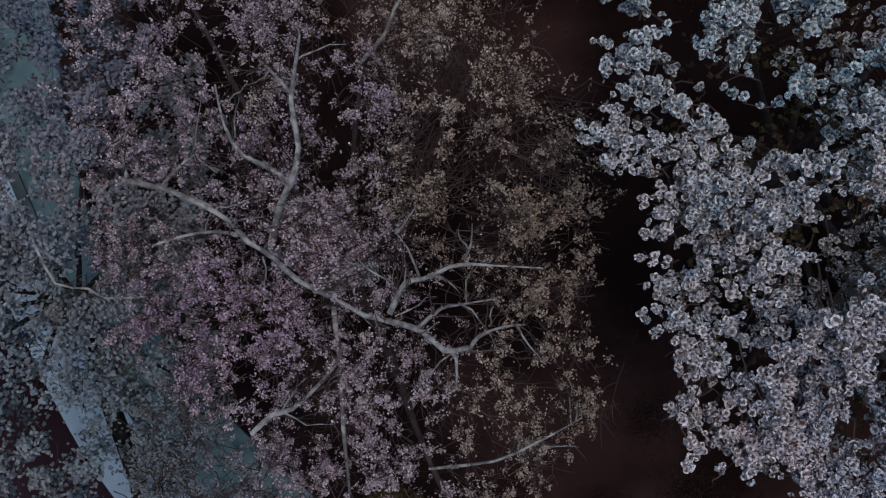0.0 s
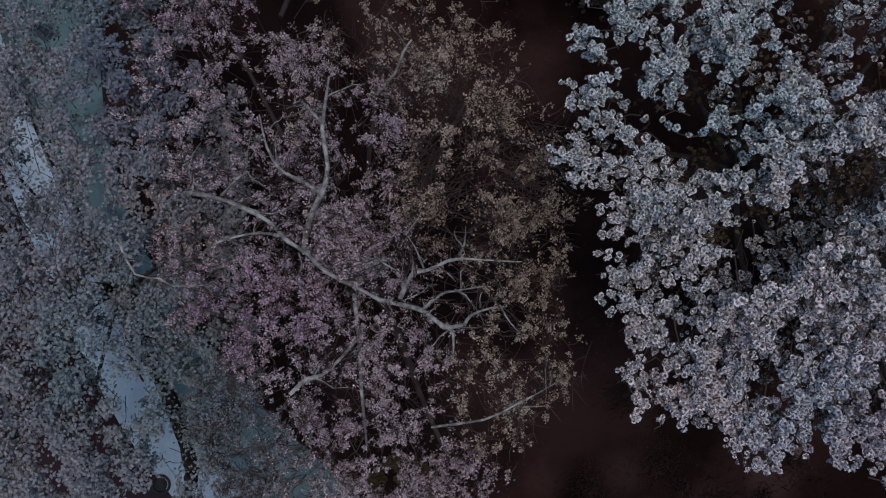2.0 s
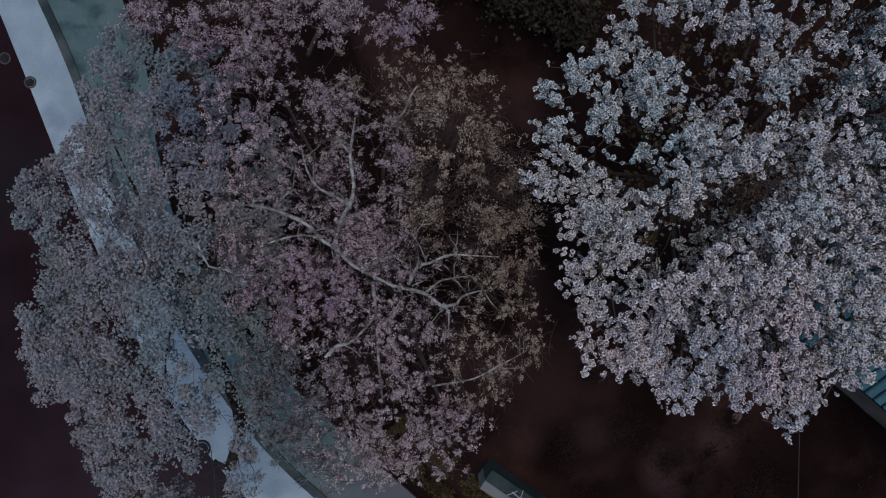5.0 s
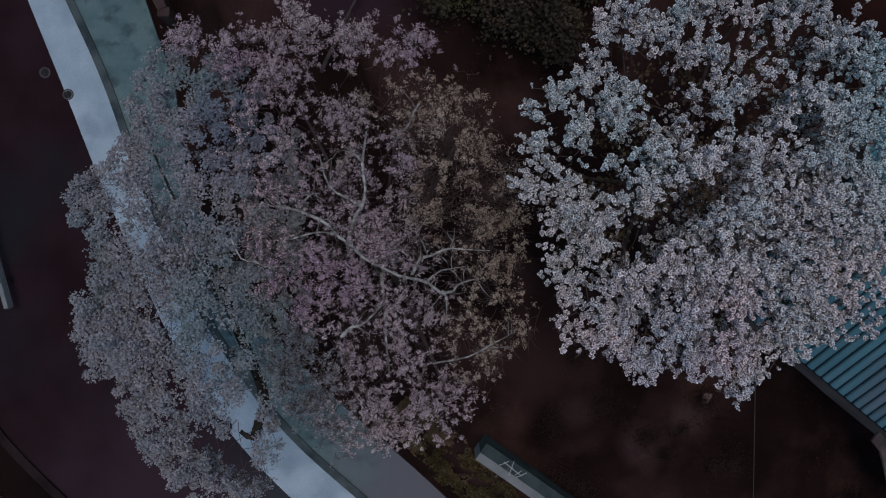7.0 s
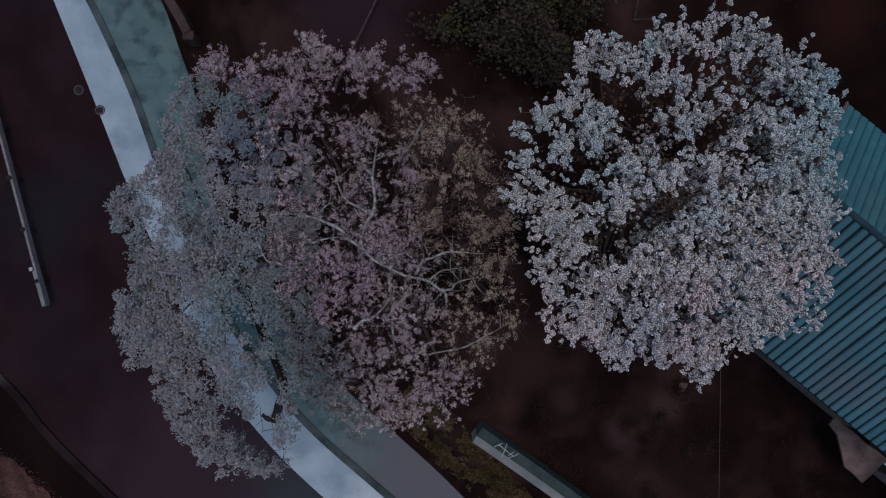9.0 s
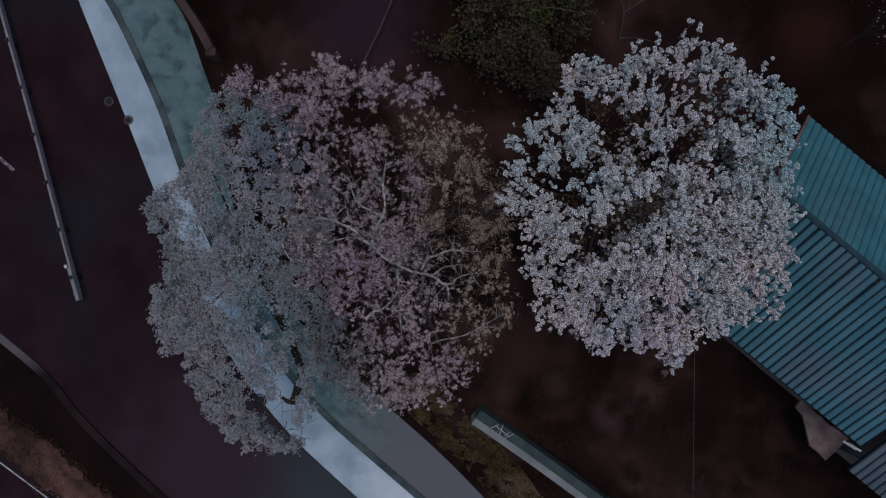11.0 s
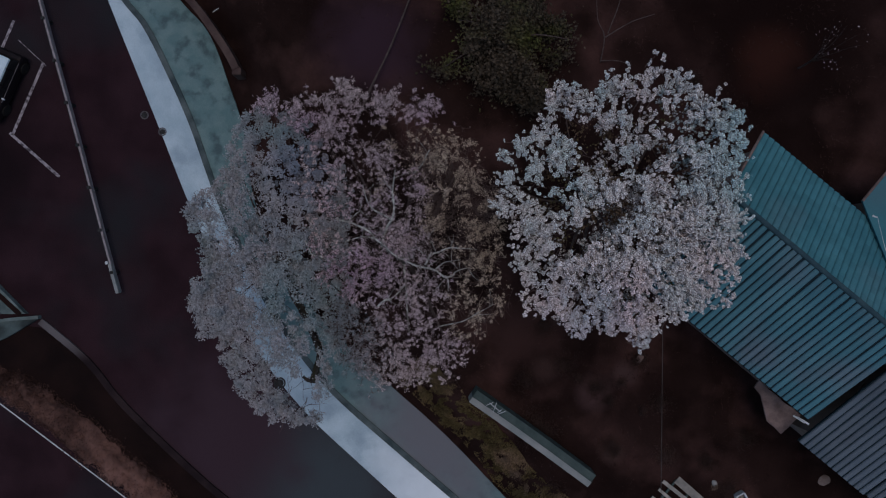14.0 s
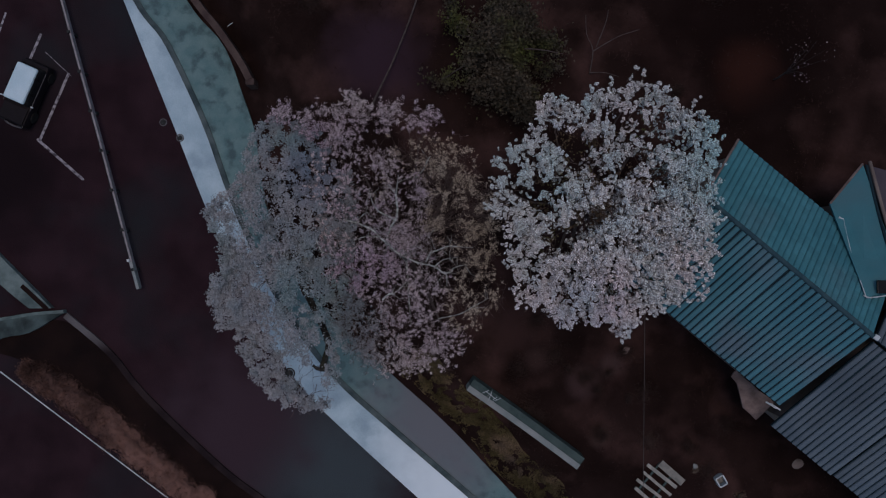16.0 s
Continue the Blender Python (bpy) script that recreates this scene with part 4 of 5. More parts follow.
    holes = np.array([noise.noise(Vector((x * 2.4, y * 2.4, 8.0))) for x, y, z in places]) + rng.normal(0, 0.08, len(places))
    tone[(tone > 0) & (holes < -0.14)] = np.nan
    haze = (places[:, 0] < -2.3 + rng.normal(0, 0.5, len(places))) & (places[:, 1] < -3.0 - 0.55 * (places[:, 0] + 1.5))
    tone[haze] = np.nan
    for pick, material, label in ((haze, M_GREY, "soft grey fringe over the verge"), (tone <= 0, M_MAUVE, "sparse mauve-white blossom"), (tone > 0, M_BUD, "olive-brown opening buds")):
        for q in range(2):
            me = scatter("blossom_mass", leaf_pair(rng, 3), places[pick][q::2], sizes[pick][q::2], rng)
            link_mesh("blossom_mass", me, material, t, label, "stuff")


def build_grey_tree():
    cx, cy = -6.3, -0.8
    gz = ground_z(cx, cy)
    t = thing("blossom_tree", cx, cy, 0, 0, "tree with soft grey-blue blossom overhanging the footway", "tree")
    rng = np.random.default_rng(41)
    limb("trunk", ((0, 0, gz - 0.2), (0.05, 0.05, 2.4), (-0.05, -0.05, 4.4), (0, 0, 5.6)), 0.24, 0.14, M_BARK, t, 10, 5, rng)
    radii = (2.95, 2.96, 3.18, 3.5, 3.93, 4.46, 4.99, 5.62, 6.05, 5.28, 4.1, 3.72, 3.94, 3.7, 2.86, 2.61, 2.45, 2.64, 3.42, 3.3, 3.72, 3.44, 4.11, 5.13, 5.65, 6.12, 5.2, 4.38, 3.86, 3.35, 3.14, 3.04)
    for k in range(11):
        a = 2 * math.pi * k / 11 + rng.uniform(-0.2, 0.2)
        r = radius_at(radii, a) * (0.45 if math.sin(a) < -0.5 else 1.0)
        limb("limb", ((0, 0, 4.4 + 0.08 * k), (r * 0.3 * math.cos(a), r * 0.3 * math.sin(a), 5.6), (r * 0.65 * math.cos(a), r * 0.65 * math.sin(a), 6.2), (r * 0.92 * math.cos(a), r * 0.92 * math.sin(a), 6.3)), 0.05, 0.015, M_DARKBARK, t, 6, 4, rng)
    gaps = ((-0.45, -0.9, 0.26), (0.42, -4.2, 0.26), (0.3, -3.6, 0.2), (0.85, -4.7, 0.34), (0.65, -3.75, 0.32), (1.35, -4.2, 0.42), (1.1, -5.0, 0.45), (-0.8, 1.0, 0.18), (-1.5, 1.95, 0.2), (1.5, -3.5, 0.3))
    lines, places = sprays((0, 0), radii, 8.3, 6.6, 760, (0.4, 1.1), 4.2, 50, 0.085, rng, gaps, 0.3, 0.8, 0.55, 0.90, 0.03, (0.0, 0.0), 1, 2.2, (-0.55, 0.12))
    petals = lumps(radii, 8.0, 6.6, 200, (0.26, 0.60), 3300, rng, gaps, 0.65)
    places = np.concatenate([places, petals])
    # drooping sprays over the kerb side of the footway
    for x, y, r, z, n in ((0.55, -5.85, 0.5, 5.0, 26), (1.3, -5.95, 0.28, 5.1, 9), (0.1, -5.3, 0.5, 5.4, 22)):
        l2, more = sprays((x, y), (r, r * 0.7, r * 1.2, r * 0.8, r * 1.1, r * 0.75), z + 0.2, z - 0.2, n, (0.3, 0.7), 4.2, 50, 0.08, rng, (), 0.3, 0.3, 0.62, 0.0, 0.08, (0.0, 0.0), 1)
        lines, places = lines + l2, np.concatenate([places, more])
    # two ragged strips of the crown are thinned to show the footway to the camera
    strips = [smooth_line([(x, y, 0) for x, y in q], 6) for q in (((-2.0, 2.4), (-1.05, 0.46), (-0.33, -0.96), (0.1, -2.37), (0.4, -3.4)), ((-0.6, 3.4), (0.25, 0.97), (1.13, -1.18), (1.9, -2.9)))]
    away = np.min([np.hypot(places[:, 0] - q.x, places[:, 1] - q.y) for line in strips for q in line], axis=0)
    ragged = np.array([noise.noise(Vector((x * 1.7, y * 1.7, 2.0))) for x, y, z in places])
    places = places[rng.uniform(0, 1, len(places)) > np.exp(-(away / 0.5) ** 2) * np.clip(0.55 + 1.2 * ragged, 0, 0.96)]
    link_mesh("twig_mass", twig_mesh("twig_mass", lines, 0.009, 0.003, rng), M_TWIG, t, "thin grey twigs", "stuff")
    limb("broken_bough", ((0.1, -0.2, 4.6), (0.9, -1.6, 5.4), (1.68, -3.10, 5.95), (1.58, -3.75, 5.9), (1.42, -4.35, 5.8)), 0.13, 0.115, M_MOSSBARK, t, 10, 5, rng, "dark mossy broken bough")
    limb("broken_bough", ((1.44, -4.30, 5.82), (1.25, -4.28, 5.86), (1.08, -4.12, 5.92)), 0.085, 0.05, M_MOSSBARK, t, 8, 4, rng, "dark mossy broken bough")
    bare = [((1.02, -3.9, 5.9), (1.05, -4.4, 5.9), (1.12, -5.12, 5.85)), ((0.98, -3.85, 5.9), (0.62, -4.25, 5.95), (0.46, -4.5, 5.95)), ((1.07, -4.61, 5.9), (1.45, -4.55, 5.95), (1.74, -4.47, 6.0)), ((1.45, -5.3, 5.85), (1.41, -5.51, 5.85), (1.36, -5.81, 5.8)), ((1.3, -5.15, 5.9), (1.67, -5.19, 5.95), (2.0, -5.1, 6.0)), ((1.45, -5.37, 5.9), (1.81, -5.44, 5.9), (1.96, -5.49, 5.9)), ((-1.2, -2.9, 7.4), (-0.6, -3.0, 7.5), (0.1, -3.1, 7.5))]
    bare = [tuple(Vector(p) for p in q) for q in bare]
    for _ in range(12):
        st = Vector((rng.uniform(0.3, 1.6), rng.uniform(-5.6, -4.0), rng.uniform(5.6, 6.5)))
        a = rng.uniform(3.6, 5.6)
        en = st + Vector((math.cos(a), math.sin(a), rng.uniform(-0.3, 0.2))) * rng.uniform(0.4, 1.1)
        bare.append((st, (st + en) / 2 + Vector(rng.normal(0, 0.08, 3)), en))
    link_mesh("twig_mass", twig_mesh("twig_mass", bare, 0.012, 0.004, rng), M_TWIG, t, "bare dark twigs", "stuff")
    sizes = rng.uniform(0.034, 0.064, len(places))
    for q in range(3):
        me = scatter("blossom_mass", leaf_sprig(rng), places[q::3], sizes[q::3], rng, 0.75)
        link_mesh("blossom_mass", me, M_GREY, t, "soft grey-blue blossom", "stuff")


def build_olive_tree(x, y, radii, top, rim, count, label, seed):
    gz = ground_z(x, y)
    t = thing("evergreen_tree", x, y, 0, 0, label, "tree")
    rng = np.random.default_rng(seed)
    h = top - gz
    limb("trunk", ((0, 0, gz - 0.2), (0.05, 0.0, gz + h * 0.3), (0, 0.05, gz + h * 0.6)), 0.14, 0.07, M_DARKBARK, t, 8, 4, rng)
    for k in range(7):
        a = 2 * math.pi * k / 7
        r = radius_at(radii, a)
        limb("limb", ((0, 0, gz + h * 0.35), (r * 0.4 * math.cos(a), r * 0.4 * math.sin(a), gz + h * 0.6), (r * 0.85 * math.cos(a), r * 0.85 * math.sin(a), rim)), 0.05, 0.015, M_DARKBARK, t, 6, 4, rng)
    lines, places = sprays((0, 0), radii, top, rim, count, (0.4, 1.3), 6, 14, 0.16, rng, (), 0.3, 0.9, 0.7, 1.01, 0.2, (0.0, 0.0), 0, 0.8, (-0.15, 0.30))
    sizes = rng.uniform(0.05, 0.12, len(places))
    me = scatter("crown", leaf_pair(rng, 2), places, sizes, rng)
    link_mesh("crown", me, M_OLIVE, t, "dark olive-green leaves", "stuff")


build_white_tree()
build_mauve_tree()
build_grey_tree()
build_olive_tree(2.3, 8.3, (3.4, 1.9, 2.7, 2.3, 3.3, 2.0, 3.6, 1.8, 2.6, 3.3, 2.1), 5.2, 3.3, 900, "dark olive evergreen tree in deep shade", 51)


# ---- house ----
def house_frame():
    return Matrix(((0.77, 0.638, 0, 0), (-0.638, 0.77, 0, 0), (0, 0, 1, 0), (0, 0, 0, 1)))


def pan(w, ln, h=0.035):
    """A roof sheet or tile that arches across its width; lies from 0 to ln."""
    vs, fs = [], []
    prof = ((-0.5, 0.0), (-0.46, 0.75), (-0.25, 1.0), (0.15, 0.9), (0.44, 0.6), (0.5, 0.0))
    for yy in (0.0, ln):
        for px, pz in prof:
            vs.append((px * w, yy, pz * h))
    for i in range(5):
        fs.append((i, i + 1, i + 7, i + 6))
    return np.array(vs), np.array(fs)


def roof_slope(house, u0, u1, v0, z0, v1, z1, pitch, rows, name, material):
    """Columns of sheets (or of tiles, where rows > 1) from the line (v0, z0) up to (v1, z1)."""
    fall = math.hypot(v1 - v0, z1 - z0)
    tilt = math.atan2(z1 - z0, v1 - v0)
    bm = bmesh.new()
    q = [bm.verts.new(c) for c in ((u0, v0, z0), (u1, v0, z0), (u1, v1, z1), (u0, v1, z1), (u0, v0, z0 - 0.12), (u1, v0, z0 - 0.12), (u1, v1, z1 - 0.12), (u0, v1, z1 - 0.12))]
    for f in ((0, 1, 2, 3), (4, 5, 6, 7), (0, 1, 5, 4), (1, 2, 6, 5), (2, 3, 7, 6), (3, 0, 4, 7)):
        bm.faces.new([q[i] for i in f])
    slope = part("roof", bm, M_UNDER if rows == 1 else M_DECK, house, "dark roof deck under teal sheets")
    n = int(round((u1 - u0) / pitch))
    w = (u1 - u0) / n
    me = raw(name, *pan(w * (0.79 if rows == 1 else 0.93), fall / rows * (1.0 if rows == 1 else 1.04), 0.06 if rows == 1 else 0.055))
    me.materials.append(material)
    me.polygons.foreach_set("use_smooth", [True] * len(me.polygons))
    rng = np.random.default_rng(int(u0 * 10 + rows))
    for k in range(n):
        for r in range(rows):
            s = r / rows
            ob = new(name, me)
            ob.parent = slope
            ob.matrix_basis = Matrix.Translation((u0 + (k + 0.5) * w, v0 + (v1 - v0) * s, z0 + (z1 - z0) * s + 0.004)) @ (Euler((tilt + (radians(1.2) if rows > 1 else 0) + rng.normal(0, 0.002), 0, rng.normal(0, 0.003))).to_matrix().to_4x4() if v1 > v0 else (Matrix.Rotation(math.pi, 4, "Z") @ Euler((math.atan2(z1 - z0, v0 - v1) + (radians(1.2) if rows > 1 else 0), 0, 0)).to_matrix().to_4x4()))
    return slope


def build_house():
    h = thing("house", 0, 0, 0, 0, "single-storey house with a teal ribbed gable roof", "house")
    h.matrix_basis = house_frame()
    part("wall", box(bmesh.new(), 10.43, 7.1, 3.9, 7.4, 6.2, 4.0), M_PLASTER, h)
    roof_slope(h, 6.42, 14.44, 3.60, 6.0, 7.48, 7.95, 0.262, 1, "roof_sheet", M_ROOF)
    roof_slope(h, 6.42, 14.44, 10.66, 6.0, 7.58, 7.95, 0.262, 12, "roof_tile", M_TILE)
    v, f = tube_arrays([(6.34, 7.53, 7.97), (10.5, 7.53, 7.98), (14.5, 7.53, 7.97)], 0.10, 0.10, 8)
    link_mesh("ridge_cap", raw("ridge_cap", v, f), M_RIDGE, h, "dark ridge capping")
    limb("verge_trim", ((6.38, 10.66, 6.08), (6.37, 9.1, 7.06), (6.36, 7.58, 8.0)), 0.05, 0.05, M_STONE, h, 6, 3, None, "worn beige verge tiles")
    part("gutter", box(bmesh.new(), 10.43, 3.62, 5.90, 8.02, 0.08, 0.10, 0.02), M_UNDER, h)
    for off in (0.0, 0.16):
        ob = part("board_end", box(bmesh.new(), 0, 0, 0, 0.50, 0.07, 0.05, 0.012), M_FLASH, h, "pale wooden board end")
        ob.matrix_basis = pose(14.22 + off, 3.40 + off * 0.3, 5.86, 0, 0, 8)
    # beige ground patch, built as a raised plate so that it stays lit
    bm = box(bmesh.new(), 13.95, 3.30, 4.2, 2.1, 1.0, 0.10, 0.02)
    bmesh.ops.subdivide_edges(bm, edges=bm.edges, cuts=4, use_grid_fill=True)
    for v in bm.verts:
        k = min(max((v.co.x - 12.9) / 1.2, 0.0), 1.0)
        v.co.y = 3.75 + (v.co.y - 3.80) * (0.30 + 0.70 * k * k) + 0.06 * noise.noise(Vector((v.co.x * 2.5, v.co.y * 2.5, 3.0)))
        v.co.x += 0.10 * noise.noise(Vector((v.co.y * 2.5, v.co.x * 1.5, 8.0)))
        v.co.z += (v.co.y - 3.3) * 0.18
    part("porch_canopy", bm, M_STONE, h, "small worn beige ground patch, raised under the eave to stay lit")
    part("finial", box(bmesh.new(), 14.58, 7.55, 8.02, 0.20, 0.20, 0.16, 0.04), M_FLASH, h, "pale ridge end knob")

    g = thing("house", 0, 0, 0, 0, "neighbouring low house with a worn grey-teal ribbed roof", "house")
    g.matrix_basis = house_frame()
    part("wall", box(bmesh.new(), 19.7, 7.1, 3.7, 8.6, 7.4, 3.6), M_PLASTER, g)
    roof_slope(g, 14.86, 18.0, 2.80, 5.6, 7.5, 7.5, 0.262, 1, "roof_sheet", M_ROOF2)
    roof_slope(g, 18.08, 24.5, 2.86, 5.56, 7.5, 7.48, 0.262, 1, "roof_sheet", M_ROOF2)
    roof_slope(g, 14.86, 24.5, 11.3, 5.8, 7.6, 7.5, 0.262, 1, "roof_sheet", M_ROOF2)
    part("roof_vent", box(bmesh.new(), 18.6, 5.35, 6.75, 0.26, 0.26, 0.5, 0.05), M_FLASH, g, "small pale roof vent")

    w = thing("house_wing", 16.5, 0.5, 0, 0, "side wing with a smooth teal roof and pale valley flashing", "house wing")
    w.matrix_basis = Matrix.Identity(4)
    quads = (("roof", M_TILE, ((15.35, 1.59, 6.06), (16.60, 3.17, 6.15), (17.39, -1.57, 7.50), (16.04, -2.07, 7.40)), 0.10),
             ("gable_roof", M_GABLE, ((16.73, 3.15, 6.12), (20.4, 2.2, 5.6), (21.6, -2.4, 6.4), (17.50, -1.58, 7.46)), 0.10))
    for name, m, c, th in quads:
        bm = bmesh.new()
        up = [bm.verts.new(p) for p in c]
        dn = [bm.verts.new((p[0], p[1], p[2] - th)) for p in c]
        bm.faces.new(up)
        bm.faces.new(dn[::-1])
        for i in range(4):
            bm.faces.new((up[i], up[(i + 1) % 4], dn[(i + 1) % 4], dn[i]))
        part(name, bm, m, w)
    part("wall", box(bmesh.new(), 18.4, 0.2, 3.9, 3.0, 3.0, 4.0), M_PLASTER, w)
    limb("verge_cap", ((16.83, 3.25, 6.22), (17.10, 0.86, 6.85), (17.40, -1.47, 7.55)), 0.07, 0.07, M_PLASTER, w, 6, 4)
    limb("verge_board", ((16.72, 3.10, 6.18), (16.94, 0.73, 6.82), (17.26, -1.53, 7.50)), 0.06, 0.06, M_UNDER, w, 6, 4)
    limb("valley_flashing", ((15.74, 1.02, 6.30), (15.76, 0.43, 6.50), (15.80, -0.30, 6.75), (15.90, -1.10, 7.00), (15.98, -1.97, 7.44)), 0.026, 0.02, M_FLASH, w, 6, 4)
    limb("valley_head", ((15.58, 1.04, 6.26), (15.74, 0.97, 6.30), (15.91, 1.06, 6.28)), 0.05, 0.04, M_FLASH, w, 6, 3)
    limb("valley_foot", ((15.90, -1.96, 7.46), (16.13, -2.05, 7.47), (16.93, -1.93, 7.55)), 0.035, 0.02, M_FLASH, w, 6, 3)
    limb("eave_trim", ((15.35, 1.59, 6.06), (16.60, 3.17, 6.15)), 0.05, 0.05, M_STONE, w, 6, 3)
    part("skylight", box(bmesh.new(), 16.77, -1.64, 7.50, 0.8, 0.5, 0.10, 0.02), M_GLASS, w, "dark roof opening")


build_house()


# ---- loose things in the yard ----
def build_antenna():
    t = thing("antenna", 2.06, -6.52, 3.37, -35, "small pale metal aerial on the yard wall", "antenna")
    limb("mast", ((0, 0, 0.0), (0, 0, 0.25), (0.01, 0, 0.5)), 0.02, 0.015, M_STEEL, t, 6, 2)
    limb("boom", ((-0.32, 0.02, 0.48), (0.0, 0, 0.50), (0.32, -0.02, 0.48)), 0.014, 0.012, M_FLASH, t, 6, 2)
    for x, ln, sk in ((-0.30, 0.13, 0.08), (-0.05, 0.22, -0.06), (0.19, 0.11, 0.04), (0.30, 0.15, 0.09)):
        limb("element", ((x - sk, -ln, 0.47), (x, 0, 0.50), (x + sk, ln, 0.49)), 0.013, 0.011, M_FLASH, t, 5, 2)
    limb("stay", ((-0.1, -0.05, 0.47), (-0.2, -0.35, 0.35), (-0.25, -0.55, 0.3)), 0.008, 0.008, M_STEEL, t, 5, 2)


def build_plank_stack():
    t = thing("plank_frame", 9.55, -10.62, ground_z(9.55, -10.62) + 0.03, -39, "five pale weathered planks laid in a row on soil", "planks")
    for k, (off, along_, ln, w) in enumerate(((-0.84, -0.1, 1.0, 0.15), (-0.46, -0.1, 1.35, 0.14), (-0.06, 0.05, 1.6, 0.13), (0.34, 0.0, 1.65, 0.16), (0.72, 0.25, 1.35, 0.34))):
        ob = part("plank", box(bmesh.new(), 0, 0, 0, ln, w, 0.05, 0.012), M_WOOD, t)
        ob.matrix_basis = pose(along_, off, 0.12, 0, 0, (-2, 2, -1, 1, -2)[k])
    for x in (-0.4, 0.35):
        ob = part("bearer", box(bmesh.new(), 0, 0, 0, 0.09, 1.6, 0.08, 0.01), M_TEALCONC, t, "dark mossy bearer")
        ob.matrix_basis = pose(x, -0.05, 0.05)


def build_stone(x, y, r, label, material, seed, flat=0.5):
    rng = np.random.default_rng(seed)
    bm = bmesh.new()
    bmesh.ops.create_icosphere(bm, subdivisions=2, radius=1.0)
    for v in bm.verts:
        k = 1 + 0.22 * noise.noise(v.co * 1.6 + Vector((seed, 0, 0)))
        v.co = Vector((v.co.x * r * k, v.co.y * r * 0.75 * k, v.co.z * r * flat * k))
    ob = part("stone", bm, material)
    ob.matrix_basis = pose(x, y, ground_z(x, y) + r * flat * 0.4, 0, 0, rng.uniform(0, 360))
    tagged(ob, label, "stone", "stones in the yard")


def build_crate():
    t = thing("crate", 12.31, -10.48, ground_z(12.31, -10.48), 30, "small pale open box on the soil", "box")
    for s in (-1, 1):
        part("side", box(bmesh.new(), s * 0.18, 0, 0.15, 0.06, 0.42, 0.34, 0.006), M_FLASH, t)
        part("end", box(bmesh.new(), 0, s * 0.21, 0.15, 0.33, 0.055, 0.34, 0.006), M_FLASH, t)
    part("base", box(bmesh.new(), 0, 0, 0.0, 0.33, 0.39, 0.04, 0.004), M_WOOD, t)


def build_bare_branch(name, pts_list, label, r):
    rng = np.random.default_rng(len(label))
    x, y = pts_list[0][0][:2]
    t = thing(name, 0, 0, 0, 0, label, "branch")
    for pts in pts_list:
        limb("stem", pts, r, r * 0.4, M_DARKBARK, t, 6, 4, rng)


def build_cable():
    ob = limb("cable", ((7.92, -16.0, 6.0), (7.90, -9.98, 6.3), (7.88, -6.0, 6.5), (7.86, -3.4, 6.65), (7.84, -0.5, 6.8)), 0.012, 0.012, M_WIRE, None, 5, 6)
    tagged(ob, "thin grey overhead cable running into the tree", "cable")


def build_flower_shrub():
    t = thing("flowering_shrub", 14.75, 7.41, 1.9, 0, "leafless tall shrub with few white flowers", "shrub")
    rng = np.random.default_rng(61)
    lines = []
    for k in range(9):
        a = rng.uniform(0, 6.28)
        lines.append((Vector((0, 0, 1.5)), Vector((0.2 * math.cos(a), 0.2 * math.sin(a), 3.0)), Vector((0.75 * math.cos(a) * rng.uniform(0.3, 0.9), 0.75 * math.sin(a), 3.9))))
    limb("stem", ((0, 0, -0.2), (0.05, 0, 0.8), (0, 0.03, 1.7)), 0.05, 0.03, M_DARKBARK, t, 6, 4, rng)
    link_mesh("twig_mass", twig_mesh("twig_mass", lines, 0.012, 0.004, rng), M_WIRE, t, "", "stuff")
    pl = []
    for k in range(50):
        st, md, en = lines[rng.integers(9)]
        pl.append((en + Vector(rng.normal(0, 0.20, 3)))[:])
    link_mesh("flower_mass", scatter("flower_mass", leaf_pair(rng, 3), np.array(pl), rng.uniform(0.02, 0.05, 50), rng), M_MAUVE, t, "small white flowers", "stuff")


def build_tuft(x, y, r, label, material, seed):
    """A low ragged tuft of bent dead leaves and stalks."""
    rng = np.random.default_rng(seed)
    n = int(520 * r / 0.35)
    a, d = rng.uniform(0, 6.28, n), np.abs(rng.normal(0, 0.5, n)) * r
    stretch = rng.uniform(0.5, 1.0)
    pl = np.stack([d * np.cos(a), d * np.sin(a) * stretch, np.abs(rng.normal(0, 0.10, n)) * np.clip(1.3 - d / r, 0.1, 1) + 0.02], 1)
    ob = link_mesh("dry_tuft", scatter("dry_tuft", leaf_pair(rng, 2), pl, rng.uniform(0.018, 0.055, n), rng), material)
    ob.matrix_basis = pose(x, y, ground_z(x, y), 0, 0, float(rng.uniform(0, 360)))
    tagged(ob, label, "grass tuft", "dry tufts in the yard", "stuff")


def build_stuff(name, count, where, size, height, material, label, category, seed, flat=False):
    """Loose small leaves or blades scattered over a stretch of ground."""
    rng = np.random.default_rng(seed)
    pl = []
    while len(pl) < count:
        x, y, k = where(rng)
        pl.append((x, y, abs(rng.normal(0, height)) * k + 0.02 + max(ground_z(x, y), 0.0)))
    ob = link_mesh(name, scatter(name, flat_leaf() if flat else leaf_pair(rng, 2), np.array(pl), rng.uniform(size * 0.5, size * 1.3, count), rng, 0.35 if flat else 0.0), material)
    tagged(ob, label, category, kind="stuff")


def along(pts, width, reach=1.8):
    line = smooth_line([(x, y, 0) for x, y in pts], 8)

    def where(rng):
        i = rng.integers(0, len(line) - 1)
        t = rng.uniform()
        p = line[i] * (1 - t) + line[i + 1] * t
        d = (line[i + 1] - line[i]).normalized()
        o = rng.normal(0, width)
        o = max(min(o, width * reach), -width * reach)
        wob = noise.noise(Vector((p.x * 0.8, p.y * 0.8, 2.0))) * width * 0.8
        return p.x - d.y * (o + wob), p.y + d.x * (o + wob), max(0.12, 1 - (o / (width * reach)) ** 2)
    return where


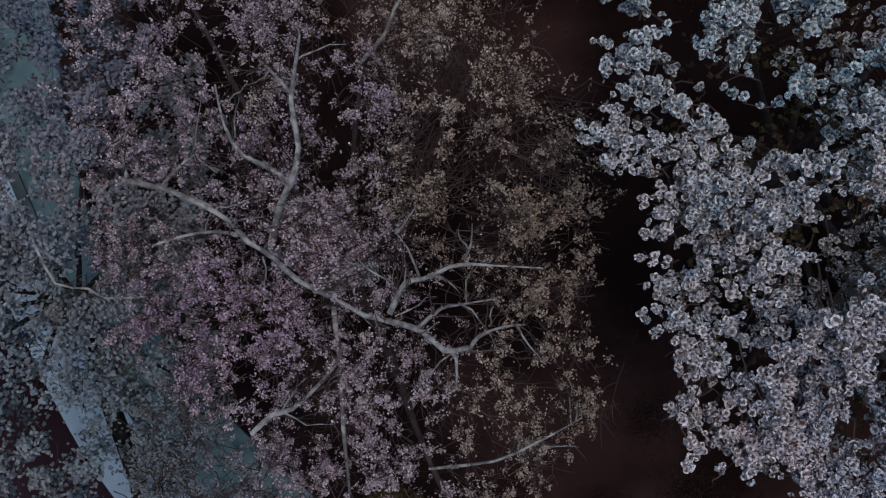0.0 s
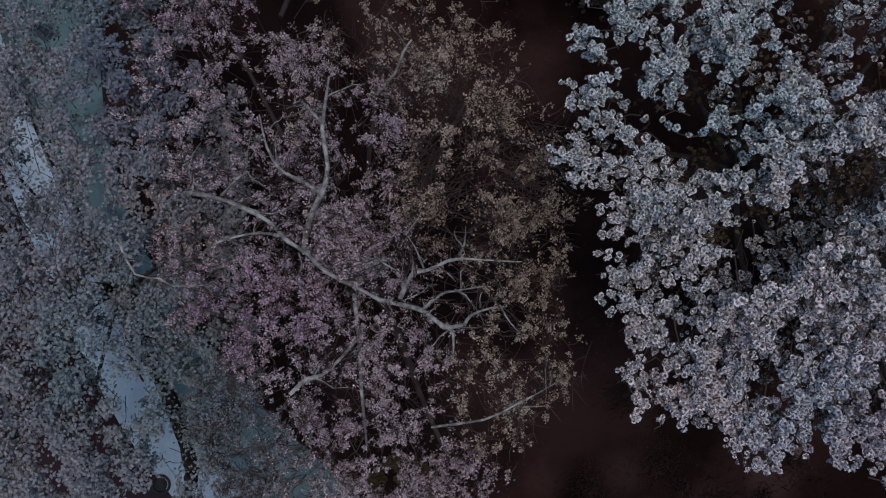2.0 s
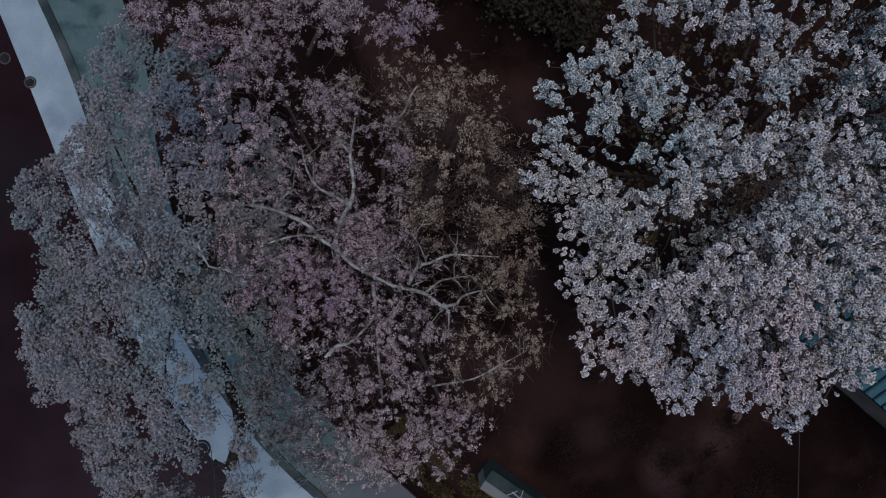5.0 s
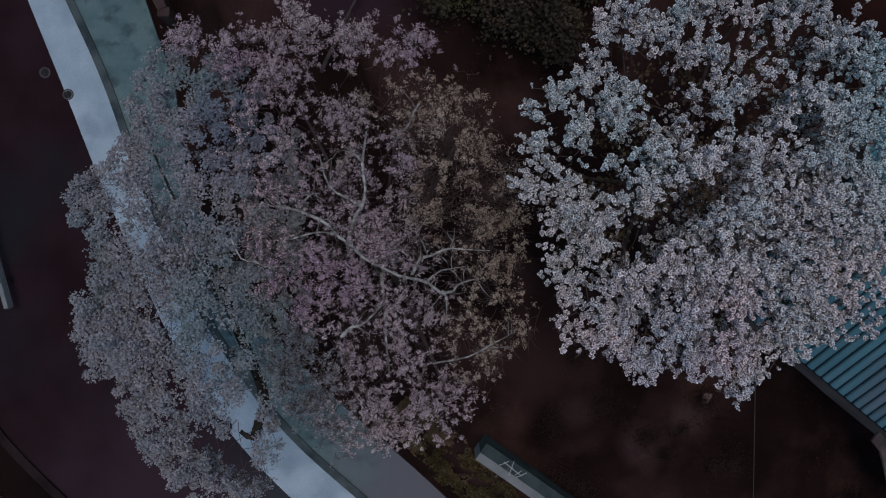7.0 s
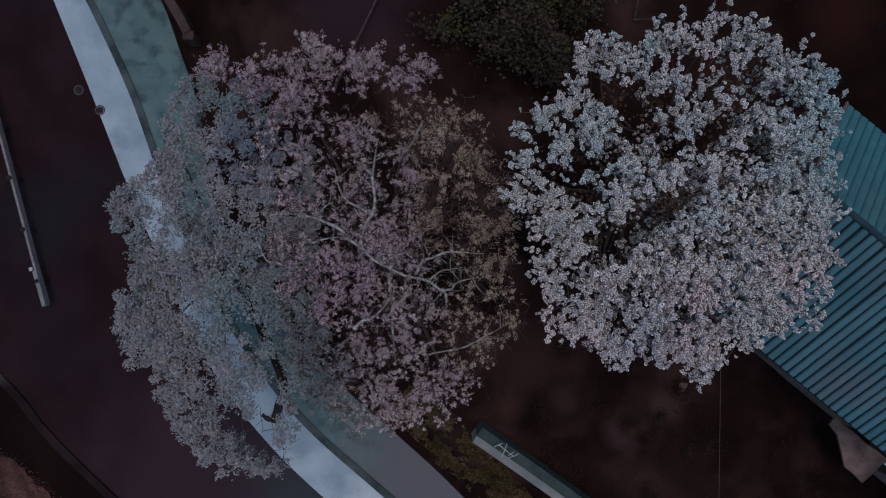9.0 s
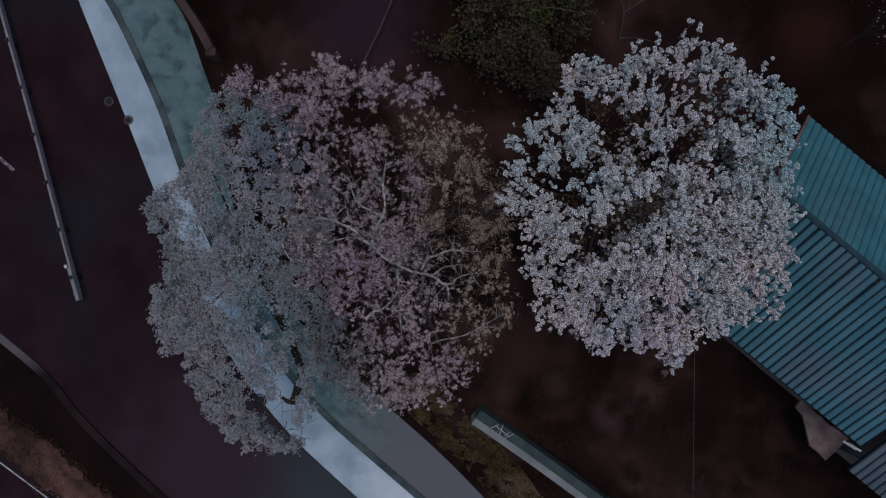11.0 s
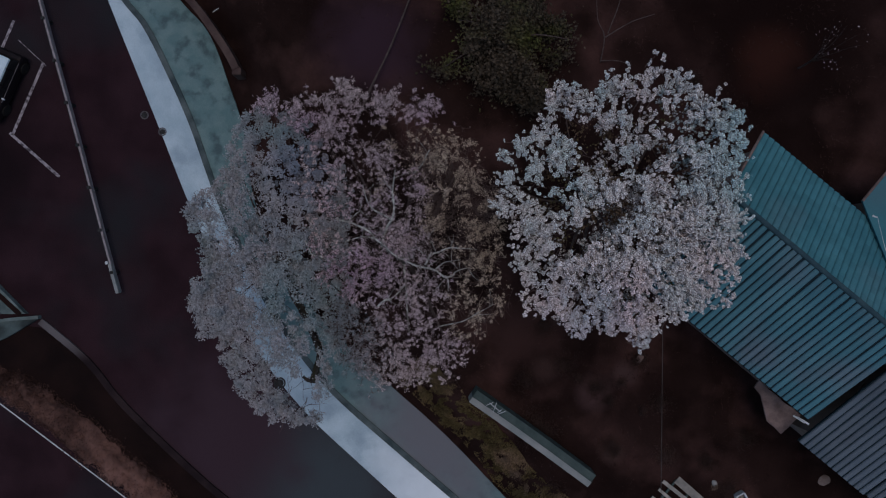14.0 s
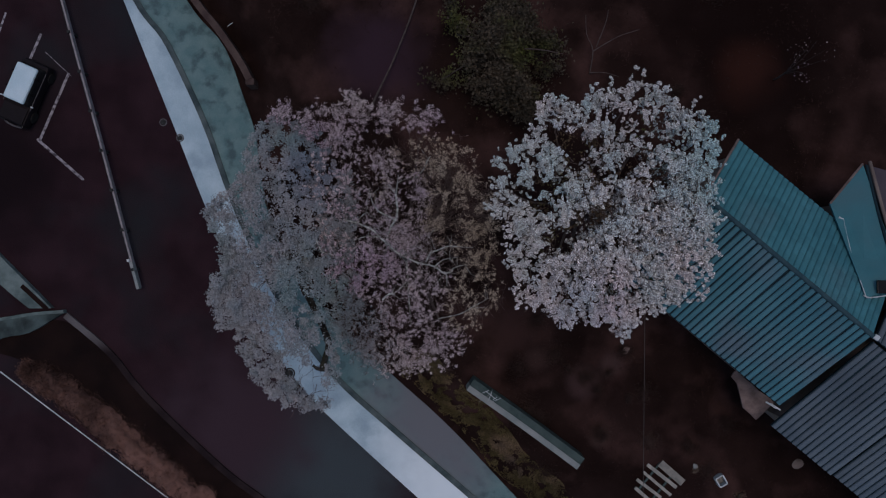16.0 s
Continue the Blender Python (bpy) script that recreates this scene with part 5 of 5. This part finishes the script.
def build_hedge():
    line = ((-20.4, -6.0), (-19.4, -6.5), (-17.6, -7.7), (-14.6, -10.1), (-11.5, -12.7), (-8.0, -15.9))
    t = thing("hedge", -15.0, -9.8, 0, 0, "low dry brown hedge along the far road edge", "hedge")
    t.matrix_basis = Matrix.Identity(4)
    rng = np.random.default_rng(71)
    pts = smooth_line([(x, y, 0) for x, y in line], 40)
    rows, n = [], 15
    for i, p in enumerate(pts):
        d = (pts[min(i + 1, len(pts) - 1)] - pts[max(i - 1, 0)]).normalized()
        end = min(1.0, i / 50, (len(pts) - 1 - i) / 12)
        for k in range(n):
            a = math.pi * k / (n - 1)
            q = p + Vector((-d.y, d.x, 0)) * math.cos(a) * 0.62 * (0.35 + 0.65 * end)
            w = noise.noise(Vector((q.x * 1.3, q.y * 1.3, a))) * 0.30 + noise.noise(Vector((q.x * 4.5, q.y * 4.5, a * 2))) * 0.16
            off = Vector((-d.y, d.x, 0)) * math.cos(a) * w + Vector((0, 0, math.sin(a) * (0.42 + w) * (0.2 + 0.8 * end)))
            rows.append((q + off)[:])
    idx = np.arange(len(pts) * n).reshape(len(pts), n)
    f = np.stack([idx[:-1, :-1], idx[1:, :-1], idx[1:, 1:], idx[:-1, 1:]], -1).reshape(-1, 4)
    me = raw("foliage_body", rows, f)
    me.polygons.foreach_set("use_smooth", [True] * len(me.polygons))
    link_mesh("foliage_body", me, M_HEDGE, t)
    pick = np.array(rows)[rng.integers(0, len(rows), 30000)] + rng.normal(0, 0.11, (30000, 3))
    pick[:, 2] = np.maximum(pick[:, 2], 0.06)
    link_mesh("leaf_mass", scatter("leaf_mass", leaf_pair(rng, 2), pick, rng.uniform(0.025, 0.06, len(pick)), rng), M_HEDGE, t, "small dry brown leaves", "stuff")


def yard(rng):
    while True:
        x, y = rng.uniform(-8, 24), rng.uniform(-16, 14)
        if x < verge_x(y) + 0.4:
            continue
        if noise.noise(Vector((x * 0.45, y * 0.45, 7.0))) < rng.uniform(-0.35, 0.45):
            continue
        return x, y, 1.0


build_antenna()
build_plank_stack()
build_crate()
build_stone(11.30, -9.98, 0.16, "small pale stone on dark soil", M_CONC, 5)
build_stone(15.83, -9.81, 0.30, "low pinkish stone beside the house", M_PLASTER, 6, 0.3)
build_stone(8.15, -4.76, 0.20, "dull brown stone on dark soil", M_STONE, 7)
for k, (tx, ty, tr) in enumerate(((7.15, -8.65, 0.32), (7.0, -8.3, 0.22), (6.3, -5.95, 0.42), (7.4, -5.75, 0.34), (6.9, -6.5, 0.38), (5.6, -5.6, 0.36), (8.3, -6.9, 0.3))):
    build_tuft(tx, ty, tr, "dull brown dead tuft on dark bare soil", M_WEED, 200 + k)
for k, (tx, ty, tr) in enumerate(((3.15, -9.95, 0.5), (2.75, -9.3, 0.42), (3.6, -10.6, 0.4), (11.3, -10.1, 0.22), (13.2, -11.2, 0.34))):
    build_tuft(tx, ty, tr, "bleached straw-coloured tuft of dry grass", M_STRAW, 220 + k)
build_cable()
build_flower_shrub()
build_bare_branch("fallen_branch", (((-3.6, 5.1, 3.2), (-3.03, 6.52, 2.9), (-2.2, 8.4, 2.6), (-1.3, 10.77, 2.6), (-1.0, 12.3, 2.3)),), "long bare leaning branch above dark soil", 0.06)
build_bare_branch("bare_branch", (((6.5, 7.4, 2.1), (6.56, 8.52, 2.9), (6.25, 9.2, 3.1), (6.18, 10.02, 3.2)), ((6.56, 8.52, 2.9), (7.6, 9.1, 3.1), (8.54, 9.39, 3.2)), ((6.7, 8.7, 2.9), (7.1, 9.8, 3.1), (7.17, 10.26, 3.2)), ((6.5, 7.7, 2.4), (7.1, 7.6, 2.8), (7.7, 7.4, 2.9))), "pale bare forked branch standing from the soil", 0.028)
stick = limb("stick", ((-10.35, 10.35, 0.55), (-10.1, 10.5, 0.6), (-9.8, 10.58, 0.55)), 0.02, 0.02, M_FLASH, None, 5, 3)
tagged(stick, "short pale stick lying by the garden wall", "stick")
build_hedge()


def tussocks(rng):
    """Uneven tufts with bare gaps along the bank."""
    while True:
        x, y, k = GRASS_LINE(rng)
        n = noise.noise(Vector((x * 1.1, y * 1.1, 5.0))) + 0.5 * noise.noise(Vector((x * 3.2, y * 3.2, 9.0)))
        if n > rng.uniform(-0.25, 0.35):
            return x, y, k


GRASS_LINE = along(((-1.6, -5.4), (0.2, -6.9), (1.9, -8.6), (3.4, -10.3), (6.0, -13.2)), 0.50)
build_stuff("grass", 24000, tussocks, 0.07, 0.12, M_GRASS, "patchy dry olive grass between verge and wall", "grass", 72)


def clumps(rng):
    """Low dead undergrowth in loose clumps over the yard."""
    cx, cy, r = CLUMPS[rng.integers(len(CLUMPS))]
    a, d = rng.uniform(0, 6.28), abs(rng.normal(0, 0.55)) * r
    return cx + d * math.cos(a), cy + d * math.sin(a), max(0.1, 1 - d / (r * 1.6))


CRNG = np.random.default_rng(81)
CLUMPS = [(6.4, -6.0, 0.8), (8.1, -4.8, 0.5), (7.0, -8.4, 0.6), (9.0, -6.6, 0.5), (5.0, -5.0, 0.7), (11.0, -9.0, 0.5), (4.2, -3.4, 0.6), (12.6, -7.9, 0.7), (9.2, -8.8, 0.5), (3.4, -5.6, 0.7)]
while len(CLUMPS) < 24:
    qx, qy = CRNG.uniform(-7, 18), CRNG.uniform(-13, 13)
    if qx > verge_x(qy) + 1.5:
        CLUMPS.append((qx, qy, CRNG.uniform(0.3, 0.9)))
build_stuff("undergrowth", 42000, clumps, 0.036, 0.07, M_WEED, "low dead reddish-brown undergrowth in loose clumps", "undergrowth", 74)
build_stuff("leaf_litter", 12000, yard, 0.06, 0.02, M_LITTER, "dark brown fallen leaves scattered over soil", "leaves", 73, True)
